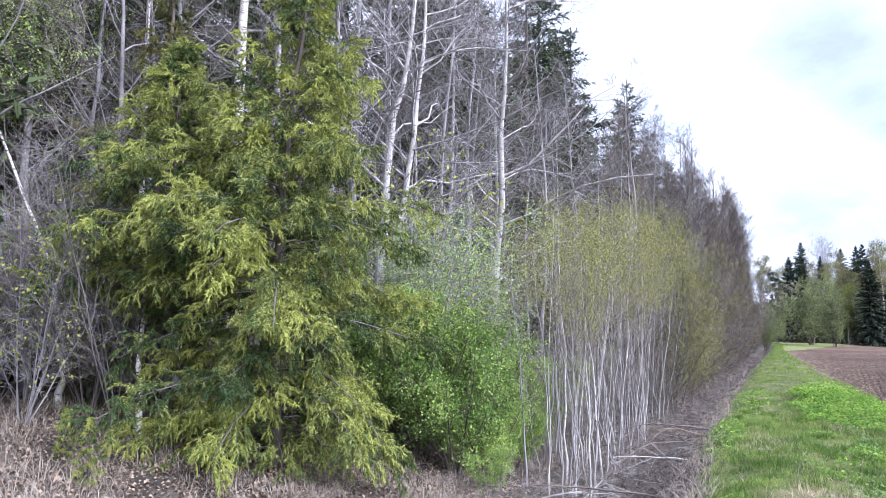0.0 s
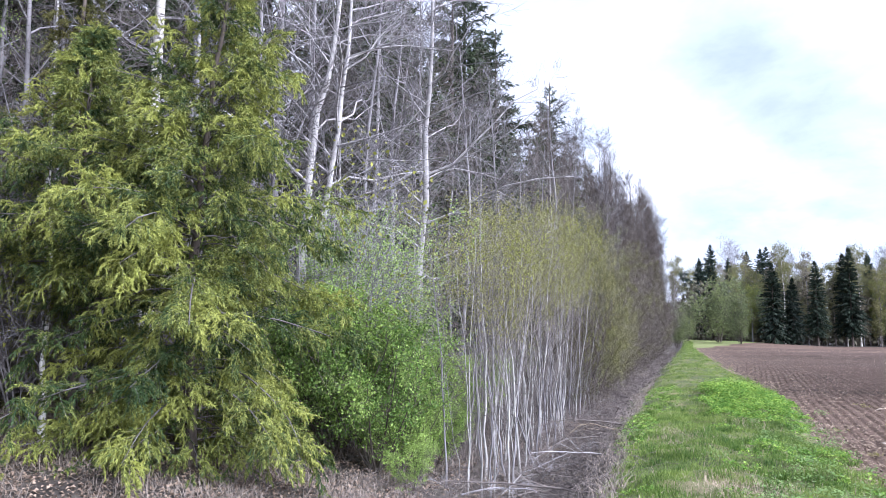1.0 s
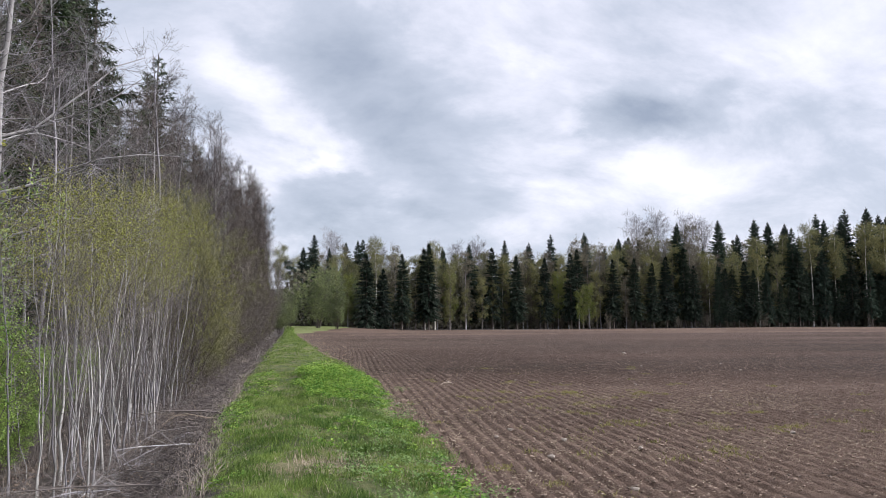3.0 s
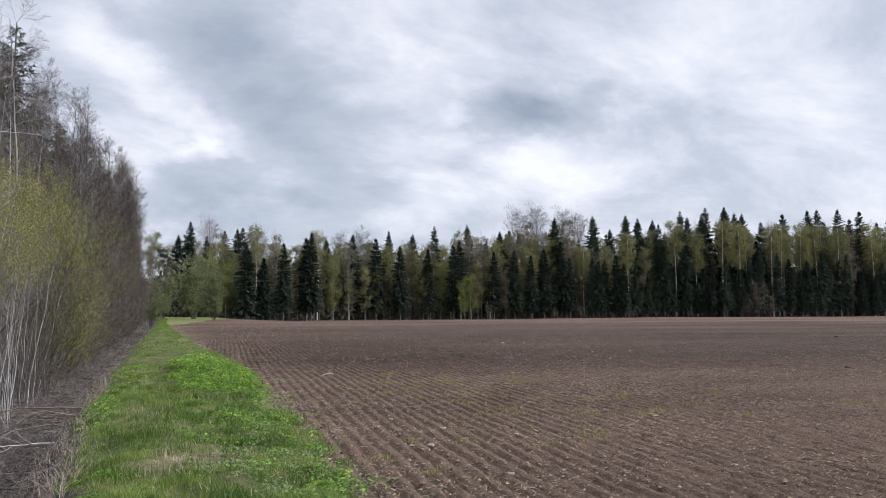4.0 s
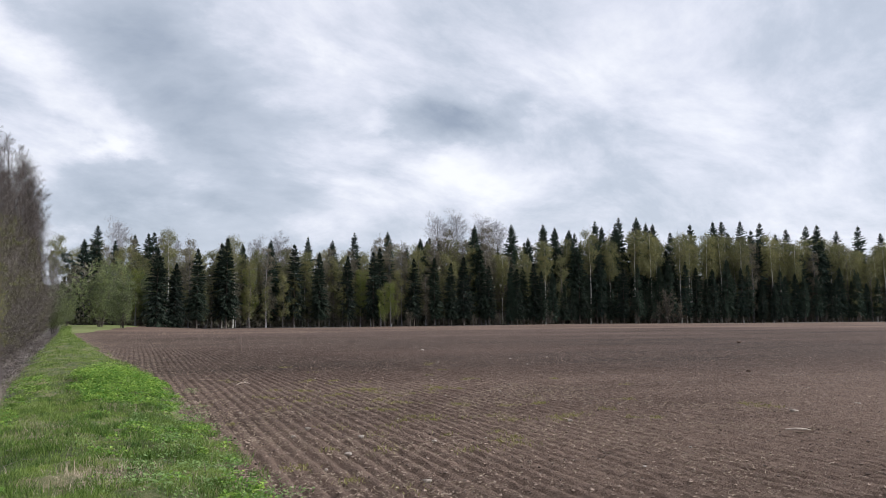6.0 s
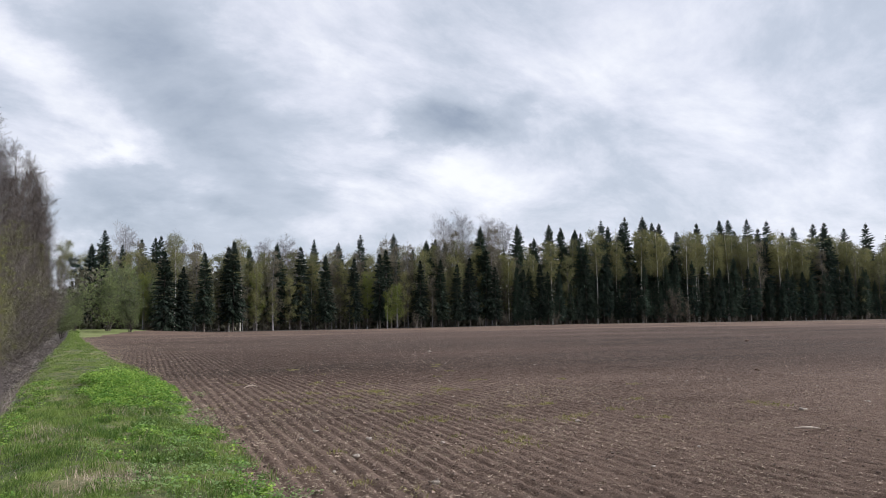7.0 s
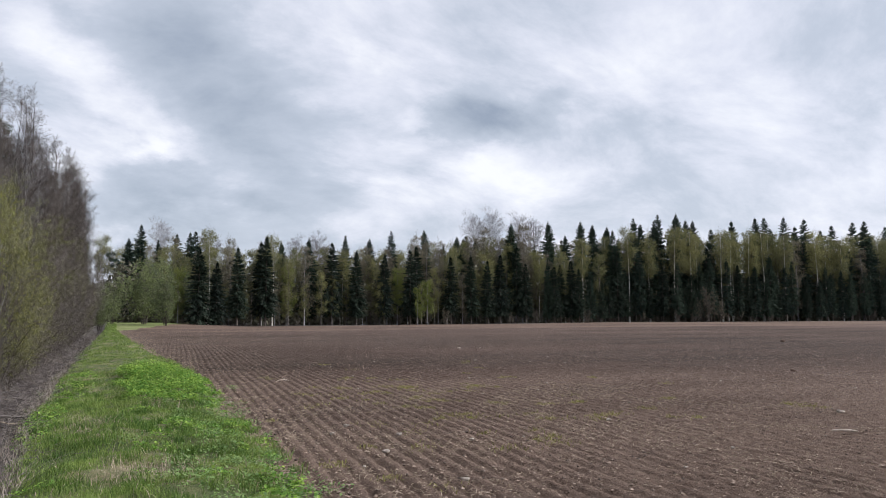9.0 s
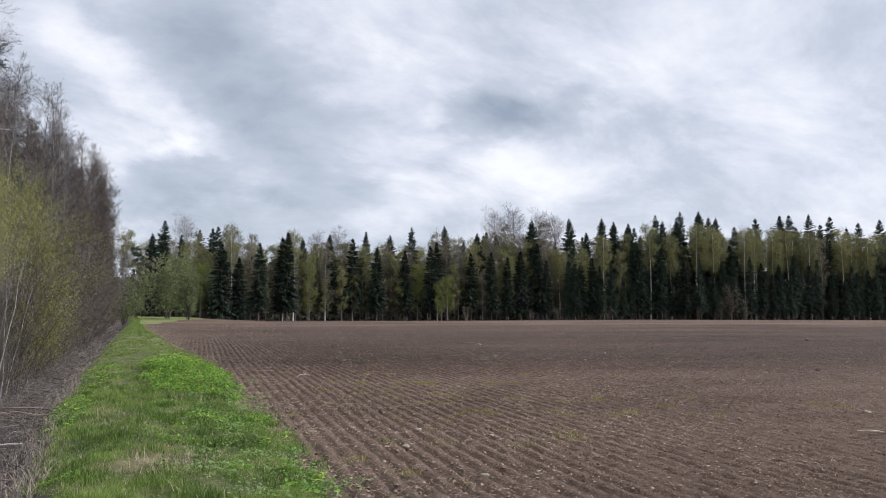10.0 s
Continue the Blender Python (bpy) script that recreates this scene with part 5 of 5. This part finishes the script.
def build_ditch():
    rng = np.random.default_rng(37)
    # cut brush and fallen twigs
    g = Geo()
    for y0, y1, n, ln in ((-7, 4.5, 500, 0.7), (4.5, 16, 2800, 0.55), (16, 34, 3600, 0.8), (34, 80, 2400, 1.1)):
        y = rng.uniform(y0, y1, n)
        d = np.abs(rng.normal(1.3, 0.9, n)) + 0.1
        x = left_edge(y) - d
        z = ground_height(x, y) + rng.uniform(0.0, 0.22, n) * np.clip(1.6 - np.abs(d - 1.6) * 0.5, 0.2, 1)
        az = rng.normal(0.0, 0.9, n) + np.where(rng.random(n) < 0.5, 0, np.pi) + np.pi / 2
        way = np.stack([np.cos(az), np.sin(az), rng.normal(0.08, 0.22, n)], 1)
        L = ln * rng.uniform(0.3, 1.3, n)
        P, R = grow(rng, np.stack([x, y, z], 1), way, L, rng.uniform(0.0015, 0.0045, n) * (1 + 0.02 * y0), 4, -0.2, 0.22, 0.3)
        g.tubes(P, R, 3)
        P2, R2 = spawn(rng, P, R, 3, 0.3, 1.0, 38, ln * 0.35, 0.3, 3, 0.0, 0.2, 0.01, 0.6)
        g.tubes(P2, np.maximum(R2, 0.0014), 3)
    # dead stalks that still stand along the far side
    n = 1700
    y = 4.5 + 34 * rng.random(n) ** 1.2
    x = left_edge(y) - np.abs(rng.normal(1.7, 0.9, n)) - 0.35
    P, R = grow(rng, np.stack([x, y, ground_height(x, y) - 0.02], 1), np.stack([rng.normal(0.15, 0.4, n), rng.normal(0, 0.4, n), np.ones(n)], 1), rng.uniform(0.15, 0.75, n), rng.uniform(0.0012, 0.0035, n) * (1 + 0.02 * y), 4, -0.1, 0.2, 0.3)
    g.tubes(P, R, 3)
    P2, R2 = spawn(rng, P, R, 3, 0.3, 1.0, 40, 0.2, 0.3, 3, 0.0, 0.2, 0.01, 0.6)
    g.tubes(P2, np.maximum(R2, 0.0014), 3)
    tagged(part("ditch_brush", g, M_BRUSH), "tangled grey-brown dead brush lying in the ditch", "brush", kind="stuff")
    kinds = []
    for k in range(8):
        top = new("dead_branch")
        b, tw = Geo(), Geo()
        L = np.array([rng.uniform(0.9, 2.0)])
        P, R = grow(rng, np.zeros((1, 3)), np.array([[1.0, 0, 0.12]]), L, np.array([0.009 + 0.006 * rng.random()]), 7, -0.25, 0.10, 0.3)
        b.tubes(P, R, 5)
        P2, R2 = spawn(rng, P, R, 9, 0.2, 1.0, 40, L * 0.3, 0.4, 4, 0.1, 0.16, 0.012, 0.6)
        tw.tubes(P2, np.maximum(R2, 0.0018), 3)
        P3, R3 = spawn(rng, P2, R2, 4, 0.2, 1.0, 40, L * 0.12, 0.3, 2, 0.1, 0.2, 0.012, 0.7)
        tw.tubes(P3, np.maximum(R3, 0.0014), 3)
        mat_b = (M_BARK_PALE, M_TWIG_DARK, M_TWIG, M_TWIG_BROWN)[k % 4]
        part("limb", b, mat_b, top, smooth=True)
        tagged(part("twig_spray", tw, mat_b, top), kind="stuff")
        kinds.append(tagged(top, ("bleached", "dark brown", "grey", "brown")[k % 4] + " dead branch lying in the ditch", "branch", "dead branches in the ditch"))
    for i in range(150):
        yy = 1 + 44 * rng.random() ** 1.3
        px = float(left_edge(yy)) - abs(rng.normal(1.2, 0.55)) - 0.15
        turn = rng.normal(90, 45) + (180 if rng.random() < 0.5 else 0)
        if i < 8:
            place(kinds[i], px, yy, ground_z(px, yy) + 0.04, turn, 1.0, rng.normal(0, 25))
        else:
            c = repeat(kinds[i % 8], px, yy, turn, rng.uniform(0.6, 1.25), rng.normal(0, 25))
            c.location.z += 0.06 + 0.08 * rng.random()
    # dead grass of the ditch side and of the wood's floor
    g = Geo()
    y = 4.5 + 25 * rng.random(3600) ** 1.5
    x = left_edge(y) - np.abs(rng.normal(0.05, 0.28, 3600))
    put_blades(g, blades(rng, x, y, rng.uniform(0.08, 0.28, 3600), 0.008, 1.0, 0.01))
    for x0, x1, y0, y1, n, ln, lean in ((-11, -3.0, -6.0, 14, 20000, 0.27, 2.0), (-10, -3.4, 2.5, 11.5, 34000, 0.22, 2.2), (-4.2, -1.0, 4.5, 14, 2500, 0.14, 1.2), (-4.5, -1.0, 14, 40, 2000, 0.2, 1.1), (-8, -3.6, 14, 30, 5000, 0.25, 0.9)):
        x, y = rng.uniform(x0, x1, n), rng.uniform(y0, y1, n)
        t = patchy(x, y, 0.8, 4.0)
        keep = t > 0.2 * (x < -3.3)
        x, y, t = x[keep], y[keep], t[keep]
        put_blades(g, blades(rng, x, y, ln * (0.5 + t) * rng.uniform(0.4, 1.3, len(x)), 0.009, lean, 0.02))
    fallen = Geo()
    n = 34000
    x, y = rng.uniform(-13, -2.0, n), rng.uniform(-6, 30, n) * rng.uniform(0.5, 1.0, n)
    x[:15000], y[:15000] = rng.uniform(-9.5, -3.2, 15000), rng.uniform(3.5, 11.5, 15000)
    c = np.stack([x, y, ground_height(x, y) + rng.uniform(0.005, 0.05, n)], 1)
    a = rng.uniform(0, 2 * np.pi, n)
    d = np.stack([np.cos(a), np.sin(a), rng.normal(0, 0.3, n)], 1)
    w = unit(np.cross(d, np.array([0, 0, 1.0]) + rng.normal(0, 0.4, (n, 3))))
    sz = rng.uniform(0.025, 0.065, n)[:, None]
    up = np.array([0, 0, 0.3])
    fallen.quads(np.stack([c, c + d * sz * 0.5 + w * sz * 0.4 + up * sz, c + d * sz, c + d * sz * 0.5 - w * sz * 0.4 + up * sz], 1))
    tagged(part("fallen_leaves", fallen, M_FALLEN), "brown fallen leaves on the forest floor", "leaves", kind="stuff")
    tagged(part("dead_grass", g, M_STRAW_WOOD), "dead beige grass and litter at the wood's edge", "grass", kind="stuff")


def lump(rng, size, squash=0.6):
    bm = bmesh.new()
    bmesh.ops.create_icosphere(bm, subdivisions=2, radius=size)
    k = rng.normal(0, 1, (3, 3))
    for v in bm.verts:
        d = np.array(v.co) / size
        f = 1 + 0.22 * math.sin(d @ k[0] * 2.1) + 0.14 * math.sin(d @ k[1] * 3.7)
        v.co = Vector((v.co.x * f * 1.2, v.co.y * f, v.co.z * f * squash))
    for f in bm.faces:
        f.smooth = True
    return bm


def build_field_bits():
    rng = np.random.default_rng(41)
    # clods: small angular lumps of soil
    g = Geo()
    octa = np.array([[1, 0, 0], [0, 1, 0], [-1, 0, 0], [0, -1, 0], [0, 0, 1], [0, 0, -1]], float)
    tri = np.array([[0, 1, 4], [1, 2, 4], [2, 3, 4], [3, 0, 4], [1, 0, 5], [2, 1, 5], [3, 2, 5], [0, 3, 5]])
    n = 150000
    y = -7 + 105 * (np.exp(3.0 * rng.random(n)) - 1) / (math.exp(3.0) - 1)
    x = right_edge(y) + 0.05 + (30 + 0.6 * np.clip(y, 0, 100)) * rng.random(n) ** 1.8
    size = 0.0045 + 0.022 * rng.random(n) ** 5 + 0.0002 * y
    V = octa[None] * (size[:, None, None]) * rng.uniform(0.6, 1.3, (n, 6, 3))
    a = rng.uniform(0, 2 * np.pi, n)
    c, s = np.cos(a)[:, None], np.sin(a)[:, None]
    V = np.stack([V[..., 0] * c - V[..., 1] * s, V[..., 0] * s + V[..., 1] * c, V[..., 2] * 0.6], -1)
    V += np.stack([x, y, ground_height(x, y) + size * 0.1], 1)[:, None]
    g.v.append(V.reshape(-1, 3)); g.t.append((tri[None] + np.arange(n)[:, None, None] * 6).reshape(-1, 3)); g.n += n * 6
    tagged(part("soil_clods", g, M_CLOD), "crumbly brown soil clods on the ploughed field", "soil", kind="stuff")
    # straw and root bits
    g = Geo()
    n = 38000
    y = -7 + 65 * (np.exp(2.6 * rng.random(n)) - 1) / (math.exp(2.6) - 1)
    x = right_edge(y) + 0.05 + 26 * rng.random(n) ** 1.8
    # most of it lies in drifts by the bank
    drift = np.arange(n) < 12000
    x, y = np.where(drift, rng.uniform(1.9, 11, n), x), np.where(drift, rng.uniform(4.5, 15, n), y)
    stay = ~drift | (patchy(x, y, 0.35, 1.4) > 0.45)
    x, y = x[stay], y[stay]
    n = len(x)
    az = rng.uniform(0, 2 * np.pi, n)
    P, R = grow(rng, np.stack([x, y, ground_height(x, y) + 0.018], 1), np.stack([np.cos(az), np.sin(az), rng.normal(0.1, 0.3, n)], 1), rng.uniform(0.012, 0.075, n), rng.uniform(0.0014, 0.0038, n) * (1 + 0.02 * y), 3, -0.5, 0.55, 0.35)
    g.tubes(P, R, 3)
    tagged(part("straw_bits", g, M_STRAW), "bits of pale straw and roots on the soil", "straw", kind="stuff")
    # stones, each its own
    spots = [(3.26, 10.45, 0.038), (3.1, 8.3, 0.036), (11.0, 8.3, 0.05), (2.9, 9.9, 0.03), (3.7, 9.4, 0.036), (2.6, 7.6, 0.02), (4.4, 8.6, 0.03), (16, 33, 0.08)]
    while len(spots) < 100:
        spots.append((2.1 + 16 * rng.random() ** 1.2, 6 + 30 * rng.random() ** 1.3, 0.012 + 0.026 * rng.random() ** 2.5))
    for px, py, size in spots:
        me = bpy.data.meshes.new("stone")
        bm = lump(rng, size)
        bm.to_mesh(me)
        bm.free()
        me.materials.append(M_STONE)
        ob = new("stone", me)
        ob.matrix_basis = pose(px, py, ground_z(px, py) + size * 0.25, 0, 0, rng.uniform(0, 360))
        tagged(ob, "pale stone lying on the ploughed soil", "stone", "stones on the field")
    # two dark clods farther out and a pale root
    for px, py, size in ((17.8, 14.9, 0.07), (39.6, 33.9, 0.13)):
        me = bpy.data.meshes.new("clod")
        bm = lump(rng, size, 0.7)
        bm.to_mesh(me)
        bm.free()
        me.materials.append(M_SOIL)
        ob = new("clod", me)
        ob.matrix_basis = pose(px, py, ground_z(px, py) + size * 0.3, 0, 0, rng.uniform(0, 360))
        tagged(ob, "large dark clod of earth on the field", "clod")
    root = new("root")
    root.matrix_basis = pose(3.95, 18.1, ground_z(3.95, 18.1) + 0.02, 0, 0, 15) @ Matrix.Scale(0.68, 4)
    for name, pts in (("stalk", [[-0.22, 0, 0], [-0.08, 0.03, 0.05], [0.08, 0.0, 0.06], [0.24, 0.05, 0.02]]), ("side_stalk", [[-0.02, 0.02, 0.05], [0.06, -0.06, 0.09], [0.10, -0.14, 0.07], [0.20, -0.18, 0.02]])):
        g = Geo()
        g.tubes(np.array([pts]), np.array([[0.006, 0.016, 0.015, 0.005]]), 6)
        part(name, g, M_WOOD, root, smooth=True)
    tagged(root, "pale forked root lying on the soil", "root")
    # a bleached piece of wood
    g = Geo()
    P = np.array([[[-0.33, 0.02, 0.03], [-0.15, -0.01, 0.045], [0.05, 0.01, 0.05], [0.22, -0.02, 0.05], [0.34, 0.01, 0.04]]])
    g.tubes(P, np.array([[0.012, 0.028, 0.032, 0.026, 0.010]]), 7)
    ob = part("driftwood_stick", g, M_WOOD, smooth=True)
    ob.matrix_basis = pose(9.13, 6.83, ground_z(9.13, 6.83) + 0.012, 0, 0, -48) @ Matrix.Diagonal((0.48, 0.55, 0.6, 1))
    tagged(ob, "bleached piece of wood lying on the field", "stick")


build_bank()
build_ditch()
build_field_bits()
